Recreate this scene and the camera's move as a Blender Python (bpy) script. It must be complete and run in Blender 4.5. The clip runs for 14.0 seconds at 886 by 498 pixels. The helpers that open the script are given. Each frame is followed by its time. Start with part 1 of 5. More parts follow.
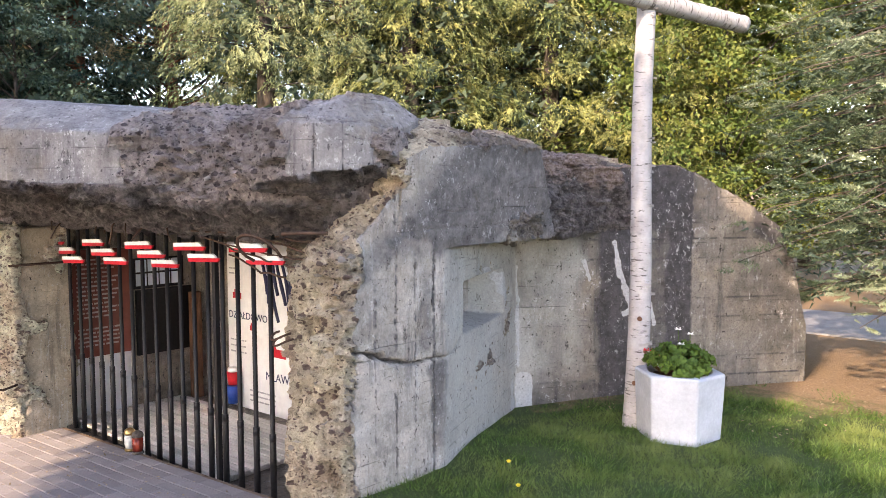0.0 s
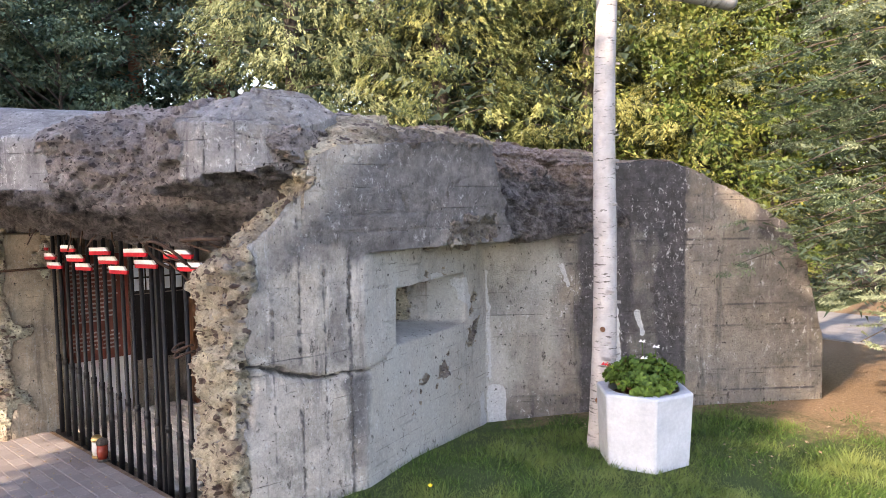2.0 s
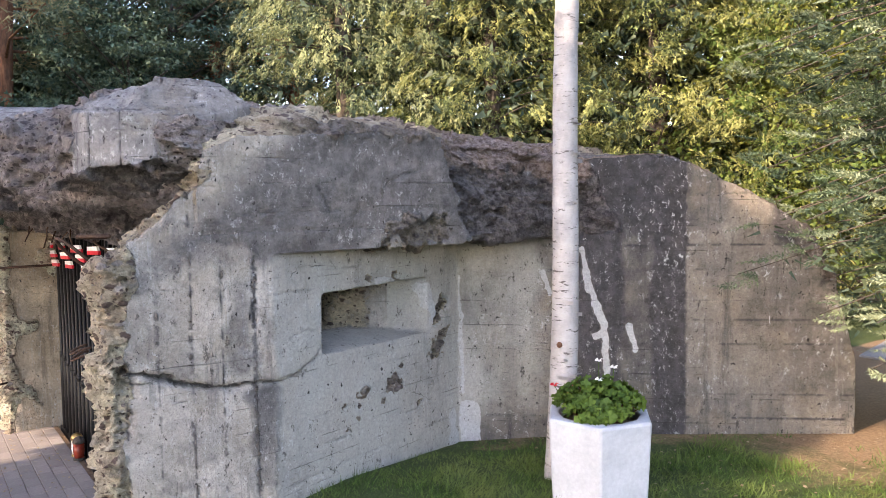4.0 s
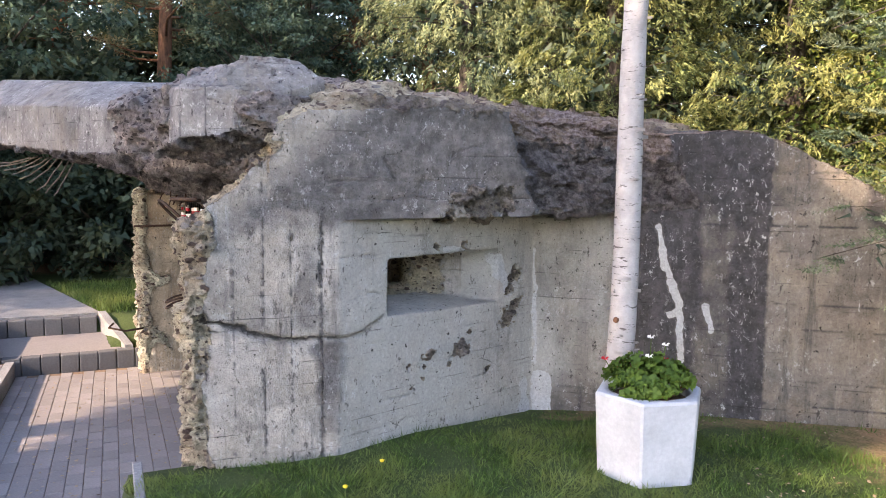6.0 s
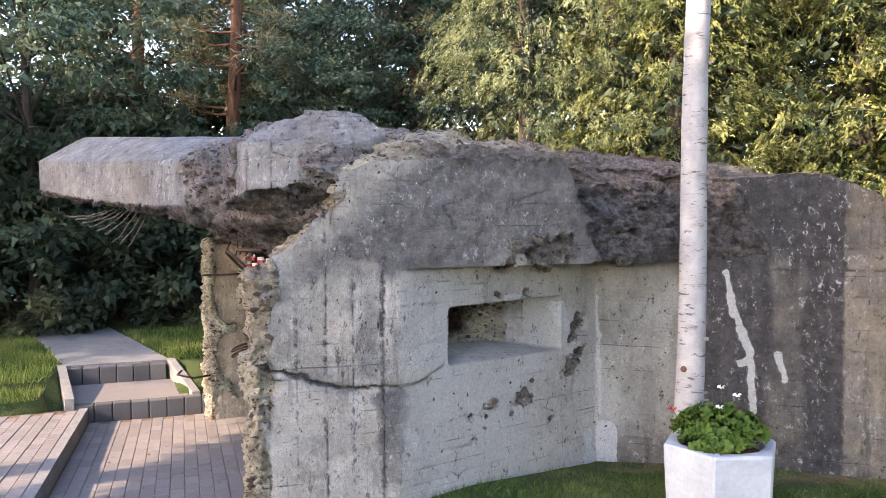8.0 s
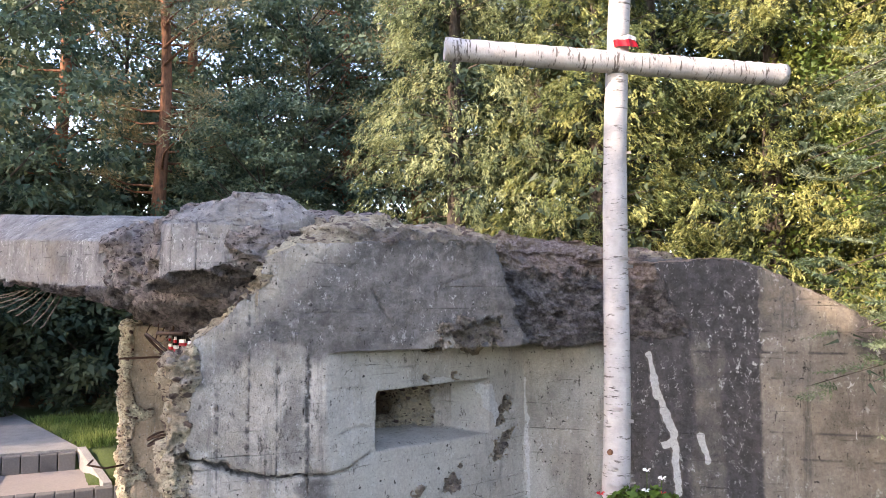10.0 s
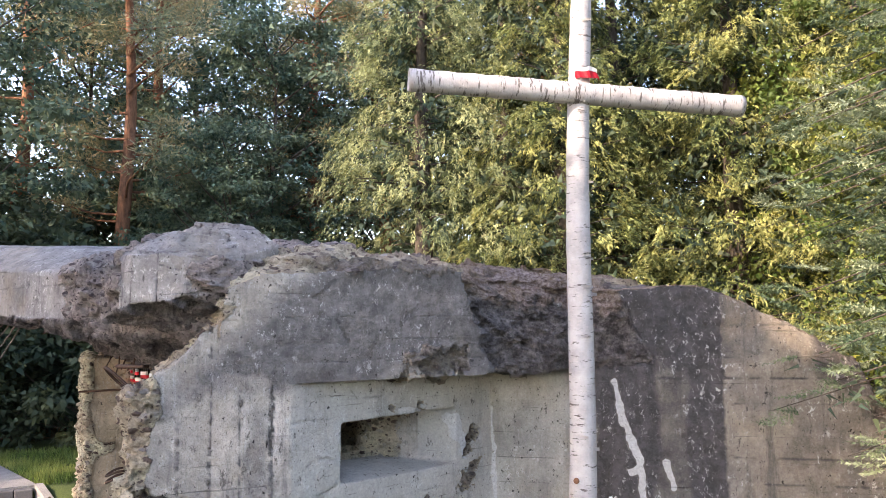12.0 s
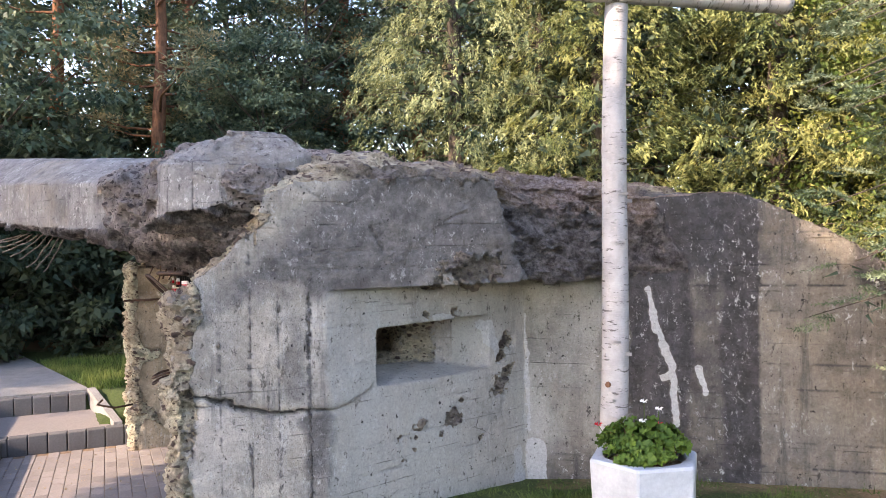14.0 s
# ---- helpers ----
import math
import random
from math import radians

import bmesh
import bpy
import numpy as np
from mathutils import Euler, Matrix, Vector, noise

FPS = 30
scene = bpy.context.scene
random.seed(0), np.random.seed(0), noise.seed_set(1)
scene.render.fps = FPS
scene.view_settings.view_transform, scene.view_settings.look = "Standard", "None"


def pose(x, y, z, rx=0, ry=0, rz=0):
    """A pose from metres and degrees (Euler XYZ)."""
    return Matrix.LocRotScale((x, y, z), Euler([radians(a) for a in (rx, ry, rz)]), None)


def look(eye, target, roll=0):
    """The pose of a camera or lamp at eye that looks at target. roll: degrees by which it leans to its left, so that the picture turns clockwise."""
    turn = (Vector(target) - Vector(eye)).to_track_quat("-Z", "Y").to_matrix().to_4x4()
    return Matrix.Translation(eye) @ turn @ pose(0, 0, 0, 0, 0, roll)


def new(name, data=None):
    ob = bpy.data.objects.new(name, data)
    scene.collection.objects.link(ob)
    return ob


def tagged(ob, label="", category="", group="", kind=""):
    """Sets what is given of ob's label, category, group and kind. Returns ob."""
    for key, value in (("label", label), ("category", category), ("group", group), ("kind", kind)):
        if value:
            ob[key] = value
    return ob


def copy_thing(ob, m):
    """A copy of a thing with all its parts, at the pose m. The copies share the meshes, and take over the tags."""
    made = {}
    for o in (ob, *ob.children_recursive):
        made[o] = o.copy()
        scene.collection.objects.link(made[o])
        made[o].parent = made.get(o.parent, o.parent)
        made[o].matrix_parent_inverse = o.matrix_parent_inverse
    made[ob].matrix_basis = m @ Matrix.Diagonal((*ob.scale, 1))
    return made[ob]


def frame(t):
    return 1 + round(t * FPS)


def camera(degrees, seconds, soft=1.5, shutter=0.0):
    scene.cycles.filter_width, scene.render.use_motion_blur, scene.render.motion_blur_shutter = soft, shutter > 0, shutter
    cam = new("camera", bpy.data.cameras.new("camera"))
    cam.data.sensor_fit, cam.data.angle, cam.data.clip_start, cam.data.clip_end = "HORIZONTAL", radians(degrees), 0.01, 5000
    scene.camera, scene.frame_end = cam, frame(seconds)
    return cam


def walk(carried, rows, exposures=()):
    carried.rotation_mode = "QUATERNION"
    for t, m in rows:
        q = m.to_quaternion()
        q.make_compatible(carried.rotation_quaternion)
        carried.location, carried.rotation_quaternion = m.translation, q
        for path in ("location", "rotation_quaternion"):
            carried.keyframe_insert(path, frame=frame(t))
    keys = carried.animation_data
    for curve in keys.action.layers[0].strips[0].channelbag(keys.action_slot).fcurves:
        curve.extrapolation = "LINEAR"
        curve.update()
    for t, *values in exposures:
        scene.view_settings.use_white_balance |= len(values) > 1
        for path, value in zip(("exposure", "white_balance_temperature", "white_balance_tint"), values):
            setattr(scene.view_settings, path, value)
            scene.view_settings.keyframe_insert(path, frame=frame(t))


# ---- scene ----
cam = camera(59.9, 14.0, soft=0.7)
METRES, EYE, TILT, LEAN, TURN = 2.9, 1.66, 0.0, 0.0, 39.6
ROWS = [
    (0.0, 0.0, 0.0, 0.0, -0.01, -4.26, 0.08),
    (0.5, 0.0734, 0.0256, 0.0002, 1.97, -4.2, 0.35),
    (1.0, 0.1463, 0.0768, -0.0018, 3.76, -4.18, 0.71),
    (1.5, 0.2337, 0.1094, -0.0036, 5.31, -4.24, 0.9),
    (2.0, 0.3333, 0.1413, -0.0023, 7.03, -4.18, 0.96),
    (2.5, 0.415, 0.2, -0.0157, 9.08, -4.03, 0.93),
    (5.0, 0.79, 0.3914, -0.0226, 21.43, -4.42, 0.19),
    (5.5, 0.8267, 0.3762, -0.0227, 24.41, -5.17, -0.26),
    (6.0, 0.8374, 0.3654, -0.0228, 27.12, -5.69, -0.43),
    (6.5, 0.8384, 0.3643, -0.0218, 29.35, -5.85, -0.22),
    (7.0, 0.8388, 0.3671, -0.0203, 30.9, -5.45, 0.15),
    (7.5, 0.8388, 0.3681, -0.0186, 31.71, -4.34, 0.38),
    (8.0, 0.8377, 0.3671, -0.0171, 31.63, -2.33, 0.38),
    (8.5, 0.8391, 0.3648, -0.0125, 30.7, 0.18, 0.23),
    (11.0, 0.8452, 0.3653, -0.0102, 24.57, 4.89, 0.33),
    (11.5, 0.8495, 0.3634, -0.0076, 24.21, 5.47, 0.56),
    (12.0, 0.8507, 0.3676, -0.006, 24.17, 5.54, 0.73),
    (12.5, 0.8502, 0.37, -0.0121, 24.42, 4.66, 0.78),
    (13.0, 0.8507, 0.3699, -0.0151, 24.96, 2.96, 0.8),
    (13.5, 0.8507, 0.3714, -0.0186, 25.76, 0.98, 0.81),
    (14.0, 0.851, 0.3733, -0.02, 26.74, -0.77, 0.94),
]
walk(cam, [(t, pose(0, 0, EYE, TILT, LEAN, TURN) @ pose(METRES * x, METRES * y, METRES * z, 90 + pitch, roll, yaw)) for t, x, y, z, yaw, pitch, roll in ROWS],
     [(0.0, 2.85, 7000, 22), (14.0, 2.85, 7000, 22)])

# ---- light ----
SUN_TRAVEL = Vector((-0.097, 0.88, -0.47)).normalized()
world = bpy.data.worlds.new("sky")
scene.world = world
world.use_nodes = True
_wn = world.node_tree
_sky = _wn.nodes.new("ShaderNodeTexSky")
_sky.sky_type = "NISHITA"
_sky.sun_disc = False
_sky.sun_elevation = math.asin(-SUN_TRAVEL.z)
_sky.sun_rotation = radians(174)
_wn.links.new(_sky.outputs[0], _wn.nodes["Background"].inputs[0])
_wn.nodes["Background"].inputs[1].default_value = 0.15
_sun = bpy.data.lights.new("sun", "SUN")
_sun.energy, _sun.angle, _sun.color = 1.9, radians(0.6), (1.0, 0.84, 0.62)
sun = new("sun", _sun)
sun.matrix_world = look((0, 0, 20), Vector((0, 0, 20)) + SUN_TRAVEL)


# ---- materials ----
class Nodes:
    """A small builder for procedural node materials."""

    def __init__(self, name, rough=0.9, metal=0.0):
        self.mat = bpy.data.materials.new(name)
        self.mat.use_nodes = True
        self.tree = self.mat.node_tree
        self.bsdf = self.tree.nodes["Principled BSDF"]
        self.bsdf.inputs["Roughness"].default_value = rough
        self.bsdf.inputs["Metallic"].default_value = metal
        self.bsdf.inputs["Specular IOR Level"].default_value = 0.25

    def node(self, kind, **inputs):
        n = self.tree.nodes.new(kind)
        for k, v in inputs.items():
            self.put(n.inputs[k.replace("_", " ")], v)
        return n

    def put(self, socket, v):
        if isinstance(v, bpy.types.NodeSocket):
            self.tree.links.new(v, socket)
        else:
            socket.default_value = v

    def coords(self, scale=(1, 1, 1), kind="Object"):
        tc = self.tree.nodes.new("ShaderNodeTexCoord")
        mp = self.node("ShaderNodeMapping", Vector=tc.outputs[kind], Scale=scale)
        return mp.outputs[0]

    def noise(self, scale, detail=4, rough=0.6, at=None, stretch=(1, 1, 1)):
        n = self.node("ShaderNodeTexNoise", Vector=at or self.coords(stretch), Scale=scale, Detail=detail, Roughness=rough)
        return n.outputs["Fac"]

    def voronoi(self, scale, feature="F1", out="Distance", stretch=(1, 1, 1)):
        n = self.node("ShaderNodeTexVoronoi", Vector=self.coords(stretch), Scale=scale)
        n.feature = feature
        return n.outputs[out]

    def ramp(self, fac, *stops):
        n = self.node("ShaderNodeValToRGB", Fac=fac)
        e = n.color_ramp.elements
        while len(e) < len(stops):
            e.new(0.5)
        for el, (p, c) in zip(e, stops):
            el.position = p
            el.color = (*c, 1) if isinstance(c, tuple) else (c, c, c, 1)
        return n.outputs[0]

    def mix(self, fac, a, b, blend="MIX"):
        n = self.tree.nodes.new("ShaderNodeMix")
        n.data_type, n.blend_type = "RGBA", blend
        for s, v in ((n.inputs[0], fac), (n.inputs[6], a), (n.inputs[7], b)):
            if isinstance(v, tuple):
                v = (*v, 1)
            self.put(s, v)
        return n.outputs[2]

    def maths(self, op, a, b=0.0):
        n = self.tree.nodes.new("ShaderNodeMath")
        n.operation = op
        self.put(n.inputs[0], a)
        self.put(n.inputs[1], b)
        return n.outputs[0]

    def attr(self, name):
        n = self.tree.nodes.new("ShaderNodeAttribute")
        n.attribute_name = name
        return n.outputs["Fac"]

    def random(self, island=False):
        if island:
            return self.tree.nodes.new("ShaderNodeNewGeometry").outputs["Random Per Island"]
        return self.tree.nodes.new("ShaderNodeObjectInfo").outputs["Random"]

    def done(self, color, bump=None, strength=0.3, depth=0.01, rough=None):
        self.put(self.bsdf.inputs["Base Color"], (*color, 1) if isinstance(color, tuple) else color)
        if bump is not None:
            b = self.node("ShaderNodeBump", Height=bump, Strength=strength, Distance=depth)
            self.put(self.bsdf.inputs["Normal"], b.outputs[0])
        if rough is not None:
            self.put(self.bsdf.inputs["Roughness"], rough)
        return self.mat


def concrete(name, light, dark, stain_shade, tan=0.0, matrix=(0.50, 0.41, 0.32), stone=(0.13, 0.085, 0.075), board=0.125):
    """Board-cast concrete: mottled weathering, run-down streaks, lime flecks, pits; the mesh's own 'broken' value shows the aggregate."""
    m = Nodes(name, 0.92)
    fine = m.noise(55, 6, 0.8)
    grit = m.noise(150, 3, 0.7)
    base = m.mix(m.ramp(m.noise(1.5, 6, 0.7), (0.38, 0.0), (0.60, 1.0)), dark, light)
    base = m.mix(0.75, base, m.ramp(m.noise(4.2, 9, 0.76), (0.37, 0.52), (0.46, 0.92), (0.53, 1.04), (0.62, 1.38)), "MULTIPLY")
    base = m.mix(m.ramp(m.noise(1.15, 5, 0.7), (0.50, 0.0), (0.66, 0.25 + tan)), base, (0.46, 0.375, 0.27))
    streak = m.ramp(m.noise(3.4, 6, 0.72, stretch=(3.2, 3.2, 0.30)), (0.54, 0.0), (0.66, 0.62))
    base = m.mix(streak, base, stain_shade)
    wash = m.ramp(m.noise(5.5, 6, 0.72, stretch=(2.6, 2.6, 0.28)), (0.57, 0.0), (0.67, 0.45))
    base = m.mix(wash, base, tuple(min(0.62, c * 1.4) for c in light))
    edge = m.maths("MULTIPLY", m.maths("SUBTRACT", m.noise(7, 8, 0.78), 0.5), 0.9)
    stain_shade_fac = m.ramp(m.maths("ADD", m.attr("stain_shade"), m.maths("MULTIPLY", edge, m.ramp(m.attr("stain_shade"), (0.02, 0.0), (0.25, 1.0)))), (0.15, 0.0), (0.80, 0.95))
    base = m.mix(stain_shade_fac, base, m.mix(m.ramp(m.noise(11, 7, 0.75), (0.40, 0.0), (0.62, 1.0)), tuple(c * 0.62 for c in stain_shade), tuple(c * 1.25 for c in stain_shade)))
    base = m.mix(m.maths("MULTIPLY", m.attr("pale"), m.ramp(m.noise(2.6, 6, 0.7, stretch=(1, 1, 0.5)), (0.38, 0.30), (0.58, 0.9))), base, (0.52, 0.505, 0.465))
    base = m.mix(0.30, base, m.ramp(fine, (0.34, 0.40), (0.66, 1.5)), "MULTIPLY")
    zone = m.ramp(m.noise(2.1, 5, 0.7), (0.44, 0.12), (0.60, 1.0))
    flake = m.ramp(m.noise(27, 8, 0.82, stretch=(1, 1, 0.7)), (0.572, 0.0), (0.592, 0.8))
    base = m.mix(m.maths("MULTIPLY", flake, zone), base, (0.66, 0.65, 0.64))
    chip = m.ramp(m.noise(8.5, 8, 0.8), (0.66, 0.0), (0.675, 0.85))
    base = m.mix(chip, base, (0.64, 0.63, 0.61))
    dull = m.ramp(m.noise(13, 8, 0.8, stretch=(1.4, 1.4, 0.7)), (0.60, 0.0), (0.62, 0.85))
    base = m.mix(dull, base, tuple(c * 0.40 for c in dark))
    lime = m.maths("ADD", m.attr("plaster"), m.maths("MULTIPLY", m.maths("SUBTRACT", m.noise(28, 6, 0.75), 0.5), 0.6))
    base = m.mix(m.ramp(lime, (0.42, 0.0), (0.52, 1.0)), base, m.mix(m.ramp(fine, (0.35, 0.0), (0.65, 1.0)), (0.46, 0.455, 0.45), (0.70, 0.695, 0.69)))
    bent_at = m.node("ShaderNodeVectorMath")
    bent_at.operation = "ADD"
    wob = m.node("ShaderNodeTexNoise", Vector=m.coords(), Scale=16.0, Detail=4, Roughness=0.7)
    wobble = m.node("ShaderNodeVectorMath")
    wobble.operation = "MULTIPLY"
    m.put(wobble.inputs[0], wob.outputs["Color"])
    m.put(wobble.inputs[1], (0.055, 0.055, 0.055))
    m.put(bent_at.inputs[0], m.coords((1, 1, 1.6)))
    m.put(bent_at.inputs[1], wobble.outputs[0])
    # joints of the level boards, broken here and there, and hair cracks
    height = m.node("ShaderNodeSeparateXYZ", Vector=m.coords()).outputs[2]
    shift = m.maths("MULTIPLY", m.maths("SUBTRACT", m.noise(6, 4, 0.6), 0.5), 0.10)
    level = m.maths("ABSOLUTE", m.maths("SUBTRACT", m.maths("FRACT", m.maths("ADD", m.maths("DIVIDE", height, board), shift)), 0.5))
    joint = m.maths("MULTIPLY", m.ramp(level, (0.008, 1.0), (0.024, 0.0)), m.ramp(m.noise(3.4, 6, 0.75), (0.50, 0.0), (0.62, 0.60)))
    web = m.node("ShaderNodeTexVoronoi", Vector=bent_at.outputs[0], Scale=1.7)
    web.feature = "DISTANCE_TO_EDGE"
    hair = m.maths("MULTIPLY", m.ramp(web.outputs["Distance"], (0.002, 1.0), (0.008, 0.0)), m.ramp(m.noise(1.7, 4, 0.7, stretch=(1, 1, 1.3)), (0.60, 0.0), (0.66, 0.75)))
    line = m.maths("MAXIMUM", joint, hair)
    base = m.mix(line, base, (0.055, 0.05, 0.048))
    holes = m.maths("MAXIMUM", m.ramp(m.noise(30, 3, 0.6), (0.675, 0.0), (0.70, 1.0)), m.ramp(m.noise(75, 2, 0.6), (0.70, 0.0), (0.725, 0.9)))
    base = m.mix(holes, base, (0.05, 0.046, 0.043))
    # torn concrete: pale matrix with dark stones of two sizes
    cell = m.node("ShaderNodeTexVoronoi", Vector=bent_at.outputs[0], Scale=15.0)
    pick = m.node("ShaderNodeSeparateColor", Color=cell.outputs["Color"])
    agg = m.mix(m.ramp(m.noise(3.2, 7, 0.75), (0.38, 0.0), (0.62, 1.0)), tuple(c * 0.62 for c in matrix), tuple(min(0.7, c * 1.25) for c in matrix))
    agg = m.mix(0.75, agg, m.ramp(m.noise(15, 8, 0.82), (0.38, 0.30), (0.48, 0.95), (0.60, 1.25)), "MULTIPLY")
    inside = m.ramp(cell.outputs["Distance"], (0.34, 1.0), (0.44, 0.0))
    agg = m.mix(m.maths("MULTIPLY", inside, m.ramp(pick.outputs[0], (0.62, 0.0), (0.70, 0.90))), agg, stone)
    agg = m.mix(m.maths("MULTIPLY", inside, m.ramp(pick.outputs[1], (0.84, 0.0), (0.90, 0.5))), agg, (0.56, 0.53, 0.50))
    small = m.node("ShaderNodeTexVoronoi", Vector=bent_at.outputs[0], Scale=38.0)
    spick = m.node("ShaderNodeSeparateColor", Color=small.outputs["Color"])
    agg = m.mix(m.maths("MULTIPLY", m.ramp(small.outputs["Distance"], (0.32, 1.0), (0.46, 0.0)), m.ramp(spick.outputs[0], (0.70, 0.0), (0.78, 0.85))), agg, tuple(c * 0.8 for c in stone))
    agg = m.mix(0.5, agg, m.ramp(fine, (0.3, 0.45), (0.7, 1.45)), "MULTIPLY")
    # Torn concrete goes dark with the same value; undersides get their shade here.
    agg = m.mix(m.maths("MULTIPLY", m.attr("stain_shade"), 0.95), agg, m.mix(m.ramp(m.noise(14, 7, 0.8), (0.42, 0.0), (0.63, 1.0)), (0.055, 0.048, 0.05), (0.26, 0.235, 0.235)))
    brk = m.maths("ADD", m.attr("broken"), m.maths("MULTIPLY", m.maths("SUBTRACT", m.noise(16, 5, 0.7), 0.5), 0.9))
    fac = m.ramp(brk, (0.40, 0.0), (0.52, 1.0))
    col = m.mix(fac, base, agg)
    litter = m.mix(m.ramp(m.noise(34, 8, 0.8), (0.40, 0.0), (0.60, 1.0)), (0.12, 0.08, 0.068), (0.40, 0.32, 0.29))
    litter = m.mix(m.ramp(m.noise(2.4, 6, 0.75), (0.45, 0.0), (0.62, 0.55)), litter, (0.33, 0.25, 0.155))
    earth = m.ramp(m.maths("ADD", m.attr("soil"), m.maths("MULTIPLY", edge, m.ramp(m.attr("soil"), (0.02, 0.0), (0.2, 1.0)))), (0.3, 0.0), (0.6, 1.0))
    col = m.mix(earth, col, litter)
    hole = m.ramp(m.voronoi(34), (0.05, 0.0), (0.22, 1.0))
    smooth_h = m.maths("ADD", m.maths("MULTIPLY", fine, 0.9), m.maths("MULTIPLY", hole, 0.35))
    smooth_h = m.maths("SUBTRACT", smooth_h, m.maths("ADD", m.maths("MULTIPLY", dull, 0.6), m.maths("MULTIPLY", line, 0.8)))
    rough_h = m.maths("ADD", m.maths("MULTIPLY", m.maths("SUBTRACT", 1.0, cell.outputs["Distance"]), 1.5), m.maths("MULTIPLY", m.noise(24, 7, 0.78), 3.0))
    h = m.mix(fac, smooth_h, rough_h)
    h = m.maths("ADD", h, m.maths("MULTIPLY", grit, 0.25))
    return m.done(col, h, 1.0, 0.03)


def simple(name, col, col2, scale=30, rough=0.6, metal=0.0, bump=0.25, depth=0.004, stretch=(1, 1, 1)):
    m = Nodes(name, rough, metal)
    a = m.noise(scale, 5, 0.65, stretch=stretch)
    b = m.noise(scale * 0.12, 4, 0.6, stretch=stretch)
    c = m.mix(m.ramp(a, (0.35, 0.0), (0.68, 1.0)), col, col2)
    c = m.mix(0.5, c, m.ramp(b, (0.3, 0.7), (0.7, 1.25)), "MULTIPLY")
    return m.done(c, a, bump, depth)


def leaf(name, a, b, c, rough=0.55, light=0.27):
    """Foliage: colour varies leaf by leaf and tree by tree, some light comes through."""
    m = Nodes(name, rough)
    r = m.random(island=True)
    col = m.mix(m.ramp(r, (0.0, 0.0), (0.50, 0.30), (1.0, 1.0)), a, b)
    col = m.mix(m.ramp(m.noise(1.4, 3), (0.45, 0.0), (0.68, 0.85)), col, c)
    tr = m.node("ShaderNodeBsdfTranslucent", Color=col)
    mx = m.tree.nodes.new("ShaderNodeMixShader")
    mx.inputs[0].default_value = light
    m.done(col)
    m.tree.links.new(m.bsdf.outputs[0], mx.inputs[1])
    m.tree.links.new(tr.outputs[0], mx.inputs[2])
    m.tree.links.new(mx.outputs[0], m.tree.nodes["Material Output"].inputs[0])
    return m.mat


M_FRONT = concrete("weathered_concrete", (0.56, 0.512, 0.462), (0.36, 0.33, 0.30), (0.17, 0.16, 0.16), 0.15, (0.64, 0.495, 0.37))
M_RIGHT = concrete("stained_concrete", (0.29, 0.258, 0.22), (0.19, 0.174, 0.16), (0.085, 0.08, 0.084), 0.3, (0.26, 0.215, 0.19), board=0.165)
M_SLAB = concrete("slab_concrete", (0.34, 0.318, 0.315), (0.225, 0.213, 0.218), (0.13, 0.122, 0.13), 0.1, (0.36, 0.305, 0.29), (0.085, 0.066, 0.068))
M_INNER = concrete("inner_concrete", (0.34, 0.30, 0.25), (0.22, 0.20, 0.18), (0.12, 0.11, 0.10), 0.3)
M_PILLAR = concrete("pillar_concrete", (0.62, 0.52, 0.39), (0.42, 0.35, 0.26), (0.18, 0.15, 0.12), 0.5, (0.74, 0.60, 0.44))
M_WHITE = simple("white_masonry_paint", (0.37, 0.385, 0.415), (0.43, 0.445, 0.475), 45, 0.6, 0, 0.35, 0.004)
M_BLACK = simple("black_gloss_paint", (0.007, 0.007, 0.008), (0.014, 0.013, 0.014), 60, 0.5)
M_RUST = simple("rusty_steel", (0.045, 0.027, 0.02), (0.10, 0.06, 0.042), 70, 0.85, 0.3, 0.5)
M_BAR = simple("old_rebar", (0.10, 0.085, 0.075), (0.19, 0.165, 0.145), 60, 0.8, 0.3, 0.4)
M_RED = simple("red_enamel", (0.42, 0.012, 0.022), (0.55, 0.02, 0.035), 30, 0.45)
M_FLAGWHITE = simple("white_enamel", (0.70, 0.70, 0.70), (0.82, 0.82, 0.82), 30, 0.45)
M_SOIL = simple("bare_soil", (0.13, 0.085, 0.055), (0.24, 0.165, 0.11), 22, 0.95, 0, 0.8, 0.03)
M_KERB = simple("kerb_concrete", (0.17, 0.165, 0.165), (0.27, 0.26, 0.255), 60, 0.9, 0, 0.4)
M_WOOD = simple("bleached_boards", (0.60, 0.57, 0.52), (0.78, 0.75, 0.70), 26, 0.8, 0, 0.35, 0.004, (1, 12, 1))
M_BROWN = simple("brown_sign_film", (0.17, 0.05, 0.035), (0.21, 0.065, 0.045), 10, 0.45, 0, 0.05)
M_SIGN = simple("white_sign_board", (0.70, 0.70, 0.71), (0.78, 0.78, 0.78), 14, 0.5, 0, 0.05)
M_INK = simple("dark_blue_print", (0.02, 0.025, 0.07), (0.035, 0.04, 0.10), 20, 0.6, 0, 0.02)
M_GREYINK = simple("grey_print", (0.30, 0.30, 0.32), (0.38, 0.38, 0.40), 20, 0.6, 0, 0.02)
M_TRUNKP = simple("pine_bark", (0.10, 0.05, 0.03), (0.24, 0.115, 0.065), 16, 0.95, 0, 0.9, 0.03, (1, 1, 0.35))
M_TRUNKD = simple("dark_bark", (0.045, 0.036, 0.03), (0.10, 0.082, 0.068), 18, 0.95, 0, 0.9, 0.03, (1, 1, 0.3))
M_CANDLE = simple("red_glass_lantern", (0.16, 0.02, 0.012), (0.24, 0.04, 0.02), 20, 0.15, 0, 0.05)
